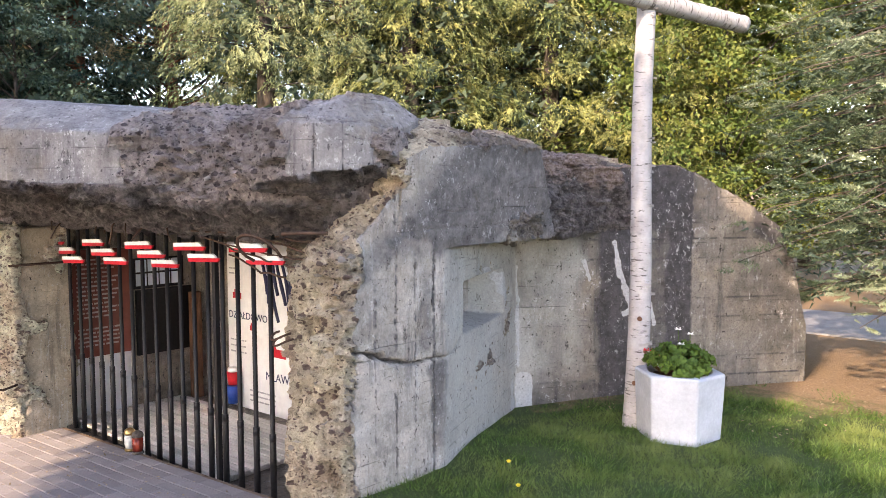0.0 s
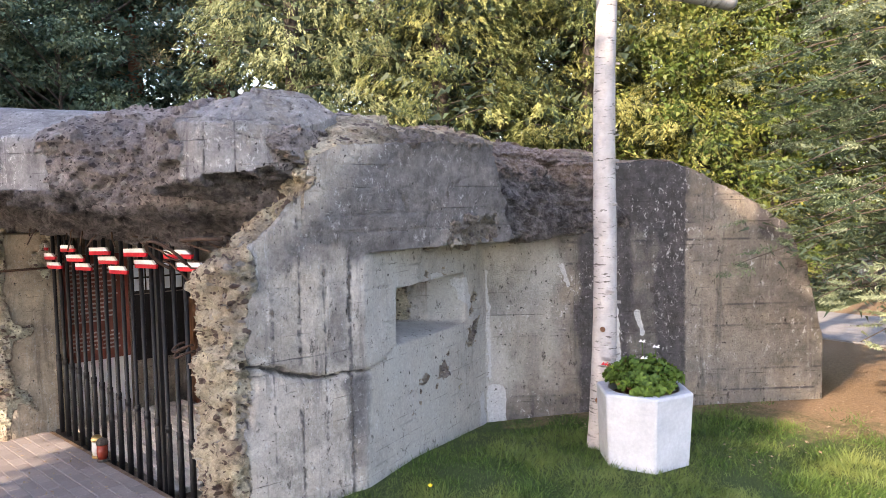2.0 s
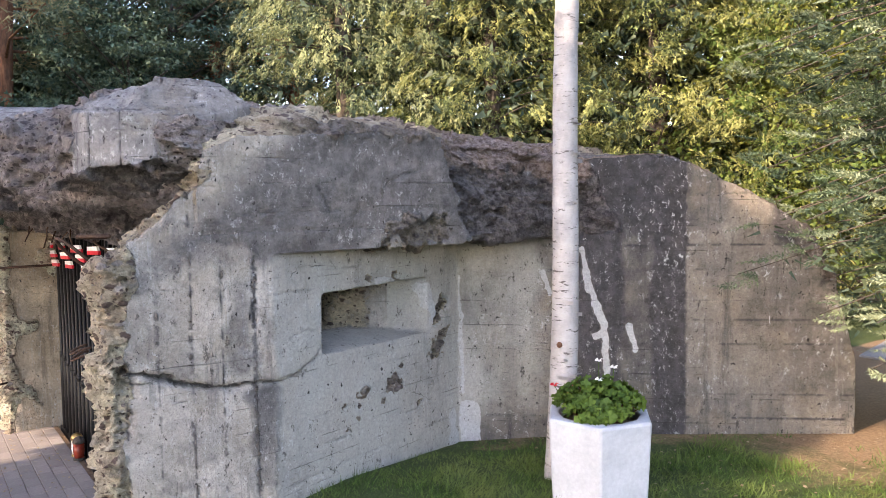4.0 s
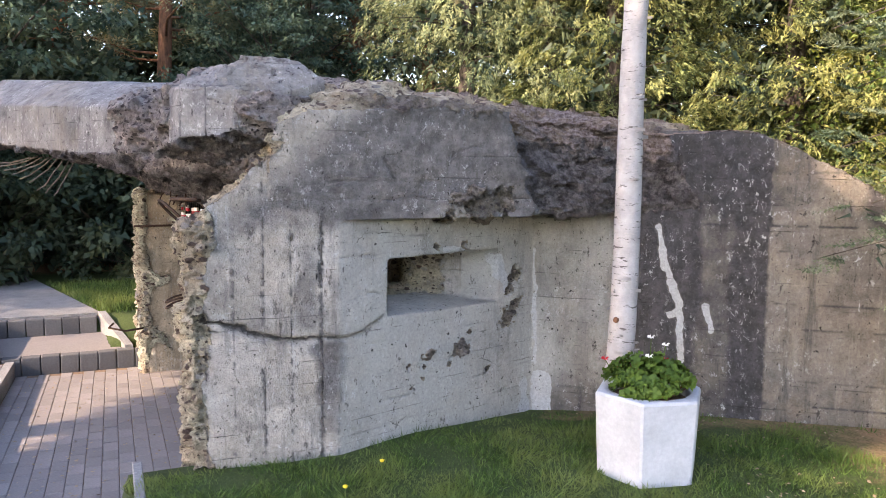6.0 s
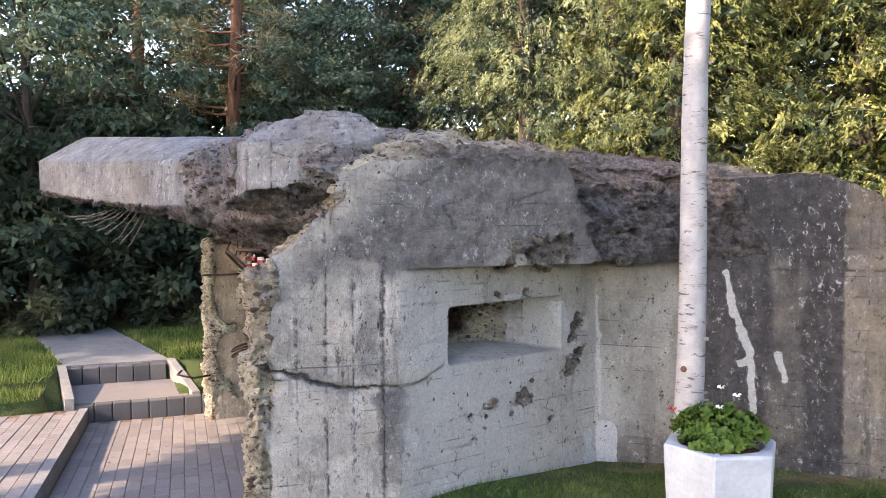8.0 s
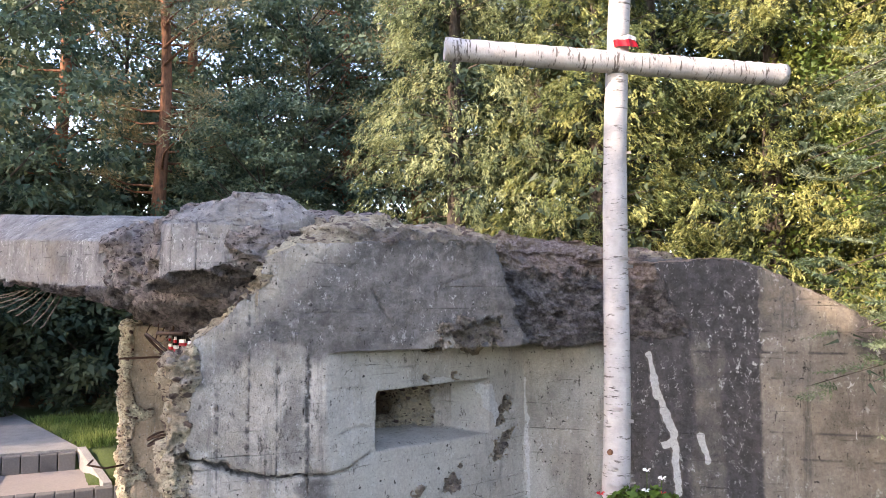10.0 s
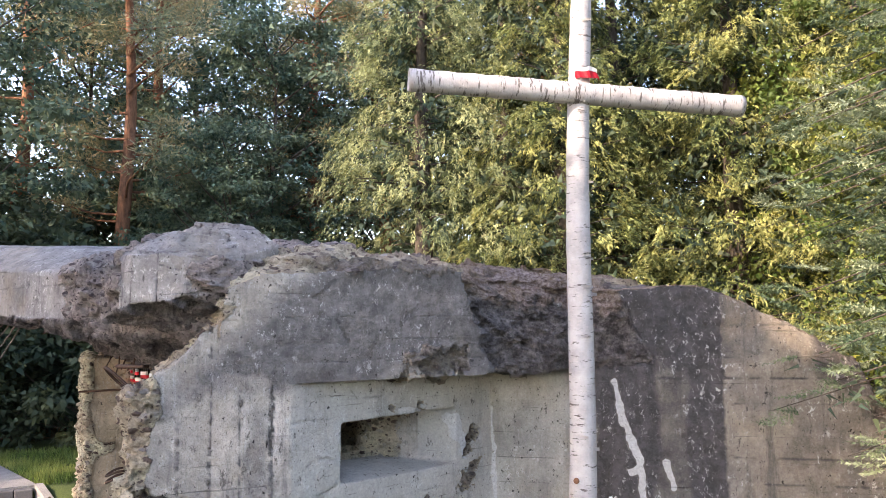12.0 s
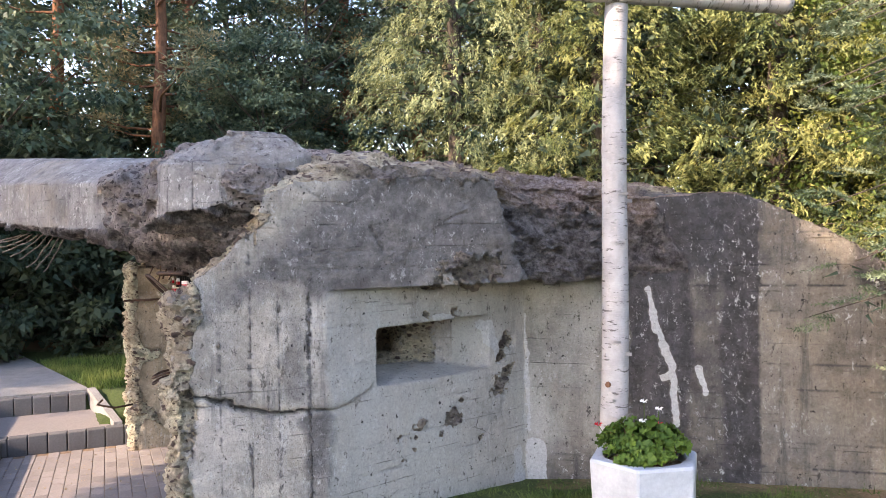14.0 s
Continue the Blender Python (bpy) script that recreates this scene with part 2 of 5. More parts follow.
M_BRASS = simple("gilt_cap", (0.35, 0.22, 0.08), (0.45, 0.30, 0.12), 50, 0.35, 0.8, 0.1)
M_BLUE = simple("blue_plastic", (0.02, 0.06, 0.30), (0.03, 0.09, 0.38), 20, 0.4, 0, 0.05)
M_PETALR = simple("red_petals", (0.55, 0.01, 0.02), (0.70, 0.03, 0.04), 40, 0.5, 0, 0.1)
M_PETALW = simple("white_petals", (0.75, 0.74, 0.72), (0.85, 0.84, 0.82), 40, 0.5, 0, 0.1)


def paving_material(joined):
    m = Nodes("clinker_pavers", 0.85)
    r = m.random(island=joined)
    c = m.mix(r, (0.19, 0.165, 0.16), (0.27, 0.24, 0.23))
    c = m.mix(m.ramp(m.noise(1.6, 4), (0.4, 0.0), (0.7, 0.8)), c, (0.19, 0.175, 0.165))
    f = m.noise(55, 5, 0.7)
    c = m.mix(0.5, c, m.ramp(f, (0.3, 0.65), (0.7, 1.3)), "MULTIPLY")
    return m.done(c, f, 0.4, 0.006)


M_PAVER, M_PAVER_MANY = paving_material(False), paving_material(True)


def palisade_material():
    m = Nodes("palisade_concrete", 0.9)
    c = m.mix(m.random(), (0.085, 0.083, 0.088), (0.125, 0.12, 0.122))
    f = m.noise(50, 5, 0.7)
    c = m.mix(0.5, c, m.ramp(f, (0.3, 0.65), (0.7, 1.3)), "MULTIPLY")
    return m.done(c, f, 0.4, 0.006)


M_PALISADE = palisade_material()


def ground_material():
    m = Nodes("lawn_soil", 0.95)
    a = m.noise(2.2, 6, 0.7)
    f = m.noise(60, 5, 0.75)
    g = m.mix(m.ramp(f, (0.35, 0.0), (0.65, 1.0)), (0.028, 0.045, 0.014), (0.075, 0.10, 0.03))
    d = m.mix(m.ramp(f, (0.35, 0.0), (0.65, 1.0)), (0.15, 0.095, 0.055), (0.29, 0.20, 0.12))
    bare = m.maths("ADD", m.attr("bare"), m.maths("MULTIPLY", m.maths("SUBTRACT", a, 0.5), 0.9))
    c = m.mix(m.ramp(bare, (0.38, 0.0), (0.6, 1.0)), g, d)
    return m.done(c, f, 0.8, 0.02)


M_GROUND = ground_material()


def birch_material(name="birch_bark", axis=2, start=0.585):
    m = Nodes(name, 0.75)
    along = lambda k: tuple(k if i == axis else 1 for i in range(3))
    base = m.mix(m.ramp(m.noise(7, 5, 0.7), (0.35, 0.0), (0.7, 1.0)), (0.29, 0.272, 0.268), (0.43, 0.408, 0.405))
    base = m.mix(m.ramp(m.noise(26, 5, 0.7, stretch=along(4)), (0.56, 0.0), (0.66, 0.55)), base, (0.45, 0.41, 0.38))
    dash = m.ramp(m.noise(9, 4, 0.75, stretch=along(5.5)), (start, 0.0), (start + 0.045, 1.0))
    base = m.mix(dash, base, (0.10, 0.088, 0.082))
    h = m.noise(30, 5, 0.7, stretch=along(3))
    return m.done(base, h, 0.5, 0.008)


M_BIRCH = birch_material()
M_BIRCH_BAR = birch_material("banded_birch_bark", 2, 0.555)
L_THUJA = leaf("yellow_green_sprays", (0.03, 0.05, 0.018), (0.25, 0.285, 0.10), (0.41, 0.40, 0.14))
L_SPRUCE = leaf("blue_green_needles", (0.035, 0.055, 0.025), (0.27, 0.31, 0.145), (0.44, 0.46, 0.22))
L_NEAR = leaf("fir_needles", (0.04, 0.072, 0.038), (0.18, 0.235, 0.13), (0.38, 0.42, 0.26), 0.45, 0.3)
# Leaf greens with the wood's shade in the colour; the second a darker copy.
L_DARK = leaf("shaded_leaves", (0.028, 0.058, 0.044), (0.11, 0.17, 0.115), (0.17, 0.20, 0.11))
L_DEEP_SHADE = leaf("deep_shade_leaves", (0.028, 0.05, 0.036), (0.07, 0.105, 0.065), (0.11, 0.125, 0.06))
L_LIGHT = leaf("broad_leaves", (0.05, 0.085, 0.02), (0.12, 0.17, 0.04), (0.22, 0.21, 0.04))
L_PINE = leaf("pine_needles", (0.075, 0.105, 0.07), (0.25, 0.265, 0.15), (0.46, 0.33, 0.16))
L_GERAN = leaf("geranium_leaves", (0.045, 0.085, 0.012), (0.10, 0.16, 0.022), (0.15, 0.20, 0.03))
L_GRASS = leaf("grass_blades", (0.03, 0.065, 0.012), (0.14, 0.215, 0.05), (0.22, 0.25, 0.075), 0.6, 0.3)


# ---- mesh helpers ----
def link_mesh(name, me, material, parent=None, label=""):
    ob = new(name, me)
    for mt in material if isinstance(material, (list, tuple)) else [material]:
        me.materials.append(mt)
    if parent is not None:
        ob.parent = parent
        ob.matrix_parent_inverse = parent.matrix_world.inverted()
    if label:
        ob["label"] = label
    return ob


def part(name, bm, material, parent=None, label="", smooth=False):
    me = bpy.data.meshes.new(name)
    bm.normal_update()
    bm.to_mesh(me)
    bm.free()
    if smooth:
        me.polygons.foreach_set("use_smooth", [True] * len(me.polygons))
    return link_mesh(name, me, material, parent, label)


def raw(name, verts, faces, material, parent=None, label="", smooth=False):
    me = bpy.data.meshes.new(name)
    me.from_pydata(verts, [], faces)
    me.update()
    if smooth:
        me.polygons.foreach_set("use_smooth", [True] * len(me.polygons))
    return link_mesh(name, me, material, parent, label)


def base(name, x=0, y=0, z=0, rz=0):
    e = new(name)
    e.empty_display_size = 0.1
    e.matrix_world = pose(x, y, z, 0, 0, rz)
    return e


def add_box(bm, x0, y0, z0, x1, y1, z1, bevel=0.0, m=None):
    r = bmesh.ops.create_cube(bm, size=1)
    vs = r["verts"]
    for v in vs:
        v.co = Vector(((x0 + x1) / 2 + v.co.x * (x1 - x0), (y0 + y1) / 2 + v.co.y * (y1 - y0), (z0 + z1) / 2 + v.co.z * (z1 - z0)))
    if bevel:
        es = list({e for v in vs for e in v.link_edges})
        r2 = bmesh.ops.bevel(bm, geom=es, offset=bevel, segments=2, affect="EDGES", profile=0.5)
        vs = list({v for f in r2["faces"] for v in f.verts} | {v for v in vs if v.is_valid})
    if m is not None:
        for v in vs:
            v.co = m @ v.co
    return vs


def box(*a, **k):
    bm = bmesh.new()
    add_box(bm, *a, **k)
    return bm


def tube(points, radii, sides=10, cap=True):
    """A bmesh tube along points, with a radius at each."""
    bm = bmesh.new()
    pts = [Vector(p) for p in points]
    rings = []
    side = None
    for i, p in enumerate(pts):
        d = (pts[min(i + 1, len(pts) - 1)] - pts[max(i - 1, 0)]).normalized()
        if side is None:
            side = d.orthogonal().normalized()
        side = (side - d * side.dot(d)).normalized()
        up = d.cross(side)
        r = radii[i] if isinstance(radii, (list, tuple)) else radii
        rings.append([bm.verts.new(p + (side * math.cos(a) + up * math.sin(a)) * r) for a in (2 * math.pi * k / sides for k in range(sides))])
    for a, b in zip(rings, rings[1:]):
        for k in range(sides):
            f = bm.faces.new((a[k], a[(k + 1) % sides], b[(k + 1) % sides], b[k]))
            f.smooth = True
    if cap:
        bm.faces.new(rings[0][::-1])
        bm.faces.new(rings[-1])
    return bm


def hull(points):
    bm = bmesh.new()
    for p in points:
        bm.verts.new(p)
    r = bmesh.ops.convex_hull(bm, input=bm.verts)
    inner = [g for g in r["geom_interior"] if isinstance(g, bmesh.types.BMVert)]
    bmesh.ops.delete(bm, geom=inner, context="VERTS")
    bmesh.ops.recalc_face_normals(bm, faces=bm.faces)
    return bm


def prism(plan, z0, z1, top=None):
    """A solid over a plan of (x, y); top gives each corner's own upper height."""
    bm = bmesh.new()
    lo = [bm.verts.new((x, y, z0)) for x, y in plan]
    hi = [bm.verts.new((x, y, top[i] if top else z1)) for i, (x, y) in enumerate(plan)]
    n = len(plan)
    bm.faces.new(lo[::-1])
    bm.faces.new(hi)
    for i in range(n):
        bm.faces.new((lo[i], lo[(i + 1) % n], hi[(i + 1) % n], hi[i]))
    bmesh.ops.recalc_face_normals(bm, faces=bm.faces)
    return bm


def cast(adds, cuts, voxel, shape):
    """Joins and cuts solids, gives them an even fine skin, then lets shape(points, normals) move it.
    shape returns the new points and the values 'broken', 'stain', 'soil' for each."""
    made = []

    def temp(bm):
        me = bpy.data.meshes.new("form")
        bmesh.ops.triangulate(bm, faces=bm.faces[:])
        bm.to_mesh(me)
        bm.free()
        ob = new("form", me)
        made.append(ob)
        return ob

    main = temp(adds[0])
    for group, op in ((adds[1:], "UNION"), (cuts, "DIFFERENCE")):
        for bm in group:
            md = main.modifiers.new("b", "BOOLEAN")
            md.operation, md.object, md.solver = op, temp(bm), "EXACT"
    md = main.modifiers.new("r", "REMESH")
    md.mode, md.voxel_size = "VOXEL", voxel
    dg = bpy.context.evaluated_depsgraph_get()
    me = bpy.data.meshes.new_from_object(main.evaluated_get(dg))
    for ob in made:
        old = ob.data
        bpy.data.objects.remove(ob)
        bpy.data.meshes.remove(old)
    n = len(me.vertices)
    co, no = np.empty(n * 3), np.empty(n * 3)
    me.vertices.foreach_get("co", co)
    me.vertices.foreach_get("normal", no)
    co, broken, stain_shade, soil, *more = shape(co.reshape(-1, 3), no.reshape(-1, 3))
    pale = more[0] if more else np.zeros(n)
    plaster = more[1] if len(more) > 1 else np.zeros(n)
    me.vertices.foreach_set("co", co.ravel())
    for key, val in (("broken", broken), ("stain_shade", stain_shade), ("soil", soil), ("pale", pale), ("plaster", plaster)):
        at = me.attributes.new(key, "FLOAT", "POINT")
        at.data.foreach_set("value", np.clip(val, 0, 1).astype(np.float32))
    first = np.empty(len(me.polygons), dtype=np.int32)
    me.polygons.foreach_get("loop_start", first)
    corner = np.empty(len(me.loops), dtype=np.int32)
    me.loops.foreach_get("vertex_index", corner)
    me.polygons.foreach_set("use_smooth", (broken[corner[first]] < 0.5))
    me.update()
    return me


def lattice(p, seed):
    """Smooth gradient noise at many points, about -1 to 1."""
    i = np.floor(p).astype(np.int64)
    f = p - i
    w = f * f * f * (f * (f * 6 - 15) + 10)
    out = np.zeros(len(p))
    for dx in (0, 1):
        for dy in (0, 1):
            for dz in (0, 1):
                h = scatter(i[:, 0] + dx, i[:, 1] + dy, i[:, 2] + dz, seed)
                g = np.stack([(h & 1023) / 511.5 - 1, ((h >> 10) & 1023) / 511.5 - 1, ((h >> 20) & 1023) / 511.5 - 1], 1)
                d = (g * (f - np.array([dx, dy, dz]))).sum(1)
                k = (w[:, 0] if dx else 1 - w[:, 0]) * (w[:, 1] if dy else 1 - w[:, 1]) * (w[:, 2] if dz else 1 - w[:, 2])
                out += d * k
    return out * 1.25


def scatter(x, y, z, seed):
    """A fixed jumble of whole numbers, 30 bits."""
    h = (x * 73856093) ^ (y * 19349663) ^ (z * 83492791) ^ int(seed * 1013 + 77) * 2654435761
    h = (h ^ ((h & 0xFFFFFFFF) >> 13)) * 1274126177 & 0xFFFFFFFF
    h = (h ^ (h >> 15)) * 2246822519 & 0xFFFFFFFF
    return (h ^ (h >> 13)) & 0x3FFFFFFF


def fbm(co, scale, octaves=4, rough=0.55, seed=0.0):
    """Layered noise at every point, about -1 to 1."""
    out = np.zeros(len(co))
    s, a = scale, 1.0
    for k in range(octaves):
        out += a * lattice(co * s + seed, seed + k)
        s, a = s * 2.03, a * rough
    return out


def chunky(co, scale, seed=0.0, flat=1.7):
    """Facetted relief as of broken concrete: every cell is a tilted plane at its own height; flat makes the shards lie level."""
    p = co * scale * np.array([1, 1, flat]) + seed
    p = p + 0.35 * np.stack([lattice(p * 1.1, seed + 1), lattice(p * 1.1, seed + 2), lattice(p * 1.1, seed + 3)], 1)
    i = np.floor(p).astype(np.int64)
    best = np.full(len(p), 9.0)
    out = np.zeros(len(p))
    for dx in (-1, 0, 1):
        for dy in (-1, 0, 1):
            for dz in (-1, 0, 1):
                h = scatter(i[:, 0] + dx, i[:, 1] + dy, i[:, 2] + dz, seed + 5)
                c = i + np.array([dx, dy, dz]) + np.stack([(h & 1023), (h >> 10) & 1023, (h >> 20) & 1023], 1) / 1023.0
                d = ((p - c) ** 2).sum(1)
                g = scatter(h, h >> 7, h >> 13, seed)
                tilt = np.stack([(g & 1023), (g >> 10) & 1023, (g >> 20) & 1023], 1) / 511.5 - 1
                high = ((h >> 5) & 1023) / 1023.0 * 0.75 + 0.45 * ((p - c) * tilt).sum(1)
                near = d < best
                out[near] = high[near]
                best = np.minimum(best, d)
    return out


def ramp(v, a, b):
    return np.clip((v - a) / (b - a), 0, 1)


def near_line(u, v, pts):
    """Distance from each (u, v) to a broken line."""
    best = np.full(len(u), 9.0)
    for (a, b), (c, d) in zip(pts, pts[1:]):
        t = np.clip(((u - a) * (c - a) + (v - b) * (d - b)) / ((c - a) ** 2 + (d - b) ** 2), 0, 1)
        best = np.minimum(best, np.hypot(u - a - t * (c - a), v - b - t * (d - b)))
    return best


# ---- ground ----
def plaza_z(x):
    """The paved ramp falls gently away towards the back."""
    return -0.41 + 0.04 * (x + 7.08)


def ground_z(x, y):
    if (-7.1 < x < -1.5 and -3.0 < y < 2.35) or (-7.1 < x < -3.15 and 2.3 < y < 3.1):
        return -0.7
    if -7.5 < x < -3.6 and 2.7 < y < 6.0:
        return -0.7
    if -8.3 < x < -6.9 and 1.1 < y < 3.0:
        if x > -7.3:
            return -0.7
        return -0.30 if y < 2.35 else -0.22 + 0.15 * min(1.0, -7.2 - x)
    if x < -6.9:
        return -0.05 if x < -7.6 else -0.14
    dip = -0.09 * max(0.0, 1 - math.hypot(x + 3.4, y - 5.0) / 1.1)
    return dip + 0.02 * noise.noise((x * 0.9, y * 0.9, 0)) + 0.015


def bare(x, y):
    """How worn the lawn is: along the wall's foot, under the spruce and in the wood."""
    if x < -11.5 or y > 12:
        return 0.8
    if x < -6:
        return 0.0
    wall = abs((x + 3.42) * 0.77 - (y - 5.03) * 0.63)
    v = 0.45 if (y > 4.7 and wall < 0.30) else 0.0
    return max(v, min(1, (y - 5.2) * 0.45) if x > -3.4 else 0)


def build_ground():
    bm = bmesh.new()
    xs = sorted(set([-400, -150, -60, -30, -20, -16, -13, -11.4, -10.4, -9.4] + [round(-8.6 + 0.2 * i, 3) for i in range(53)] + [3, 5, 9, 15, 30, 80, 300]))
    ys = sorted(set([-300, -100, -40, -20, -12, -8, -5, -3.2] + [round(-2.8 + 0.2 * i, 3) for i in range(61)] + [10, 12, 15, 20, 30, 60, 150, 400]))
    grid = [[bm.verts.new((x, y, ground_z(x, y))) for y in ys] for x in xs]
    for a, b in zip(grid, grid[1:]):
        for i in range(len(ys) - 1):
            bm.faces.new((a[i], b[i], b[i + 1], a[i + 1]))
    ob = part("ground", bm, M_GROUND, smooth=True)
    at = ob.data.attributes.new("bare", "FLOAT", "POINT")
    at.data.foreach_set("value", [bare(v.co.x, v.co.y) for v in ob.data.vertices])
    tagged(ob, "green lawn with worn bare earth under the trees", "ground", kind="structure")


build_ground()


# ---- the bunker ----
bunker = base("bunker", -3.5, 3.0, 0)
tagged(bunker, "war-damaged grey concrete bunker with a cracked front and torn roof", "bunker")
P0, P1, RE = (-2.92, 2.70), (-2.88, 3.5), (-3.42, 5.03)
CRACK = [(2.58, 0.93), (2.67, 0.89), (2.79, 0.81), (2.89, 0.785), (2.98, 0.765), (3.08, 0.715), (3.20, 0.685), (3.35, 0.685), (3.50, 0.675), (3.64, 0.68), (3.72, 0.72), (3.80, 0.78)]


def front_shape(co, no):
    x, y, z = co.T
    n1 = fbm(co, 2.2, 4)
    n2 = fbm(co, 7.0, 4, seed=3.0)
    n3 = fbm(co, 26.0, 2, seed=7)
    n4 = fbm(co, 14, 3, seed=5)
    # the blown end falls away on a slant above the wall; top and part of the beam are torn
    slant = 2.73 + 1.12 * (z - 1.33)
    end = ramp(-no[:, 1], 0.35, 0.75) * ramp(3.35 - y, 0.0, 0.2)
    end = np.maximum(end, ramp(2.83 + 0.06 * n1 + 0.05 * n2 - y, 0.0, 0.05))
    end = np.maximum(end, ramp(slant + 0.03 + 0.05 * n2 - y, 0.0, 0.05) * (z > 1.28) * (z < 1.75))
    top = ramp(no[:, 2], 0.40, 0.75) * ramp(z, 1.35, 1.5)
    spall = ramp(y + 0.10 * n2 + 0.35 * (z - 1.6), 4.64, 4.74) * ramp(5.85 - y, 0, 0.2) * ramp(z, 1.27, 1.34) * ramp(x, -3.7, -3.5)
    scar = ramp(0.16 - np.hypot((y - 4.38 - 0.7 * (z - 1.42)) * 0.6, (z - 1.40) * 1.4) + 0.12 * n2 + 0.05 * n4, 0, 0.05) * (z > 1.25)
    for yy, zz, r in ((4.13, 0.49, 0.05), (4.37, 0.48, 0.065), (4.63, 0.31, 0.035), (4.83, 0.63, 0.08), (4.84, 0.86, 0.06), (4.02, 0.28, 0.03), (3.95, 0.40, 0.02), (4.20, 1.15, 0.03), (4.42, 1.13, 0.035)):
        scar = np.maximum(scar, ramp(r - np.hypot((y - yy - 0.4 * (z - zz)), (z - zz) * 0.8) + 0.07 * n2 + 0.07 * n4, 0, 0.03))
    back = ramp(-3.5 - x, 0, 0.1) * 0.6
    broken = np.clip(np.maximum.reduce([end, top * 0.9, spall, scar, back]), 0, 1)
    rough = 0.095 * chunky(co, 3.6) + 0.060 * chunky(co, 8.5, 5.0) + 0.028 * chunky(co, 20.0, 9.0) + 0.010 * n2
    calm = 1 - 0.60 * top * (1 - end)
    move = broken * (rough - 0.08) * calm + 0.004 * n1 + (1 - broken) * 0.003 * n2
    move -= scar * 0.022
    worn = ramp(z - 0.06 * np.clip(y - 3.2, 0, 0.6) + 0.05 * n1 + 0.05 * n2, 1.86, 1.94) * (no[:, 0] > -0.2)
    broken = np.maximum(broken, 0.7 * worn)
    move += 0.35 * worn * rough
    seams = np.zeros(len(x))
    for yy, w, lo, hi in ((2.79, 0.002, -1, 0.68), (2.93, 0.000, -1, 1.30), (3.085, 0.004, -1, 1.68), (3.235, 0.002, -1, 1.36), (3.40, 0.011, -1, 1.33), (3.50, 0.000, -1, 0.62)):
        seam = ramp(w + 0.004 + 0.007 * n2 + 0.012 * n3 - np.abs(y - yy + 0.008 * n1), -0.002, 0.006) * (z < hi) * (no[:, 0] > 0.3)
        broken = np.maximum(broken, 0.45 * seam)
        move += seam * (rough * 0.2 - 0.016)
        seams = np.maximum(seams, seam)
    face = (no[:, 0] > 0.3) & (broken < 0.6)
    d = near_line(y + 0.02 * n2, z + 0.02 * n4, CRACK)
    wide = 0.006 + 0.008 * ramp(0.30 - np.abs(y - 3.05), 0, 0.2) + 0.004 * n1
    split = ramp(wide - d, -0.002, 0.006) * (y < 3.9) * (no[:, 0] > 0.2)
    move -= 0.07 * split
    fork = near_line(y + 0.02 * n2, z + 0.015 * n4, [(2.70, 0.80), (2.84, 0.745), (2.96, 0.755)])
    thin = ramp(0.004 - fork, -0.002, 0.005)
    for line in ([(3.09, 1.675), (3.20, 1.672), (3.32, 1.70), (3.33, 1.76), (3.31, 1.86)], [(3.40, 1.88), (3.50, 1.81), (3.60, 1.79), (3.69, 1.82), (3.75, 1.91)], [(4.08, 1.60), (4.2, 1.70), (4.33, 1.75), (4.42, 1.76)], [(3.58, 0.86), (3.64, 0.90), (3.72, 0.91), (3.80, 0.88)], [(3.75, 1.68), (3.80, 1.58), (3.86, 1.50)]):
        thin = np.maximum(thin, ramp(0.003 + 0.003 * n1 - near_line(y + 0.012 * n2, z + 0.01 * n4, line), -0.002, 0.005))
    thin *= no[:, 0] > 0.1
    move -= 0.024 * thin
    # board joints: level on the splayed wall and the beam
    lines = np.zeros(len(x))
    for zz in (0.10, 0.25, 0.42, 0.60, 1.12, 1.21, 1.445, 1.54, 1.68, 1.80):
        on = (y > 3.5) if zz < 1.3 else (y > 3.12)
        joint = face * on * ramp(0.004 + 0.004 * n1 - np.abs(z - zz + 0.005 * n2 - 0.02 * (y - 3.5) * (zz < 1.3)), -0.003, 0.004)
        lines = np.maximum(lines, joint * ramp(n2 + n1, -0.45, 0.1))
        move -= 0.009 * joint
    stain_shade = 0.80 * ramp(z + 0.16 * n1 + 0.08 * n2, 1.16, 1.36) * ramp(no[:, 0], 0.2, 0.5) * ramp(y - slant, 0.05, 0.30) + 1.0 * spall
    stain_shade *= 1 - 0.85 * ramp(1.33 - z, 0, 0.04) * (y > 3.5)
    stain_shade = np.maximum(stain_shade, 0.95 * ramp(0.12 + 0.06 * n1 + 0.03 * n2 - np.abs(y - 3.45), 0, 0.06) * ramp(0.68 - z, 0, 0.04) * ramp(z, 0.05, 0.40))
    stain_shade = np.maximum(stain_shade, 0.55 * ramp(0.09 + 0.05 * n2 - np.abs(y - 3.32), 0, 0.06) * ramp(z, 0.70, 0.8) * ramp(1.3 - z, 0, 0.2))
    stain_shade = np.maximum(stain_shade, 0.80 * ramp(0.035 + 0.03 * n2 - np.abs(y - 4.81), 0, 0.03) * ramp(0.72 - z, 0, 0.1) * ramp(z, 0.35, 0.45))
    stain_shade = np.maximum(stain_shade, 0.85 * seams)
    stain_shade = np.maximum(stain_shade, 0.9 * lines)
    stain_shade = np.maximum.reduce([stain_shade, split, 0.95 * thin, 0.75 * scar])
    stain_shade = np.maximum(stain_shade, 0.85 * ramp(y + 0.12 * n2, 4.50, 4.70) * ramp(5.9 - y, 0, 0.2) * ramp(z, 1.5, 1.6) * ramp(x, -3.5, -3.3))
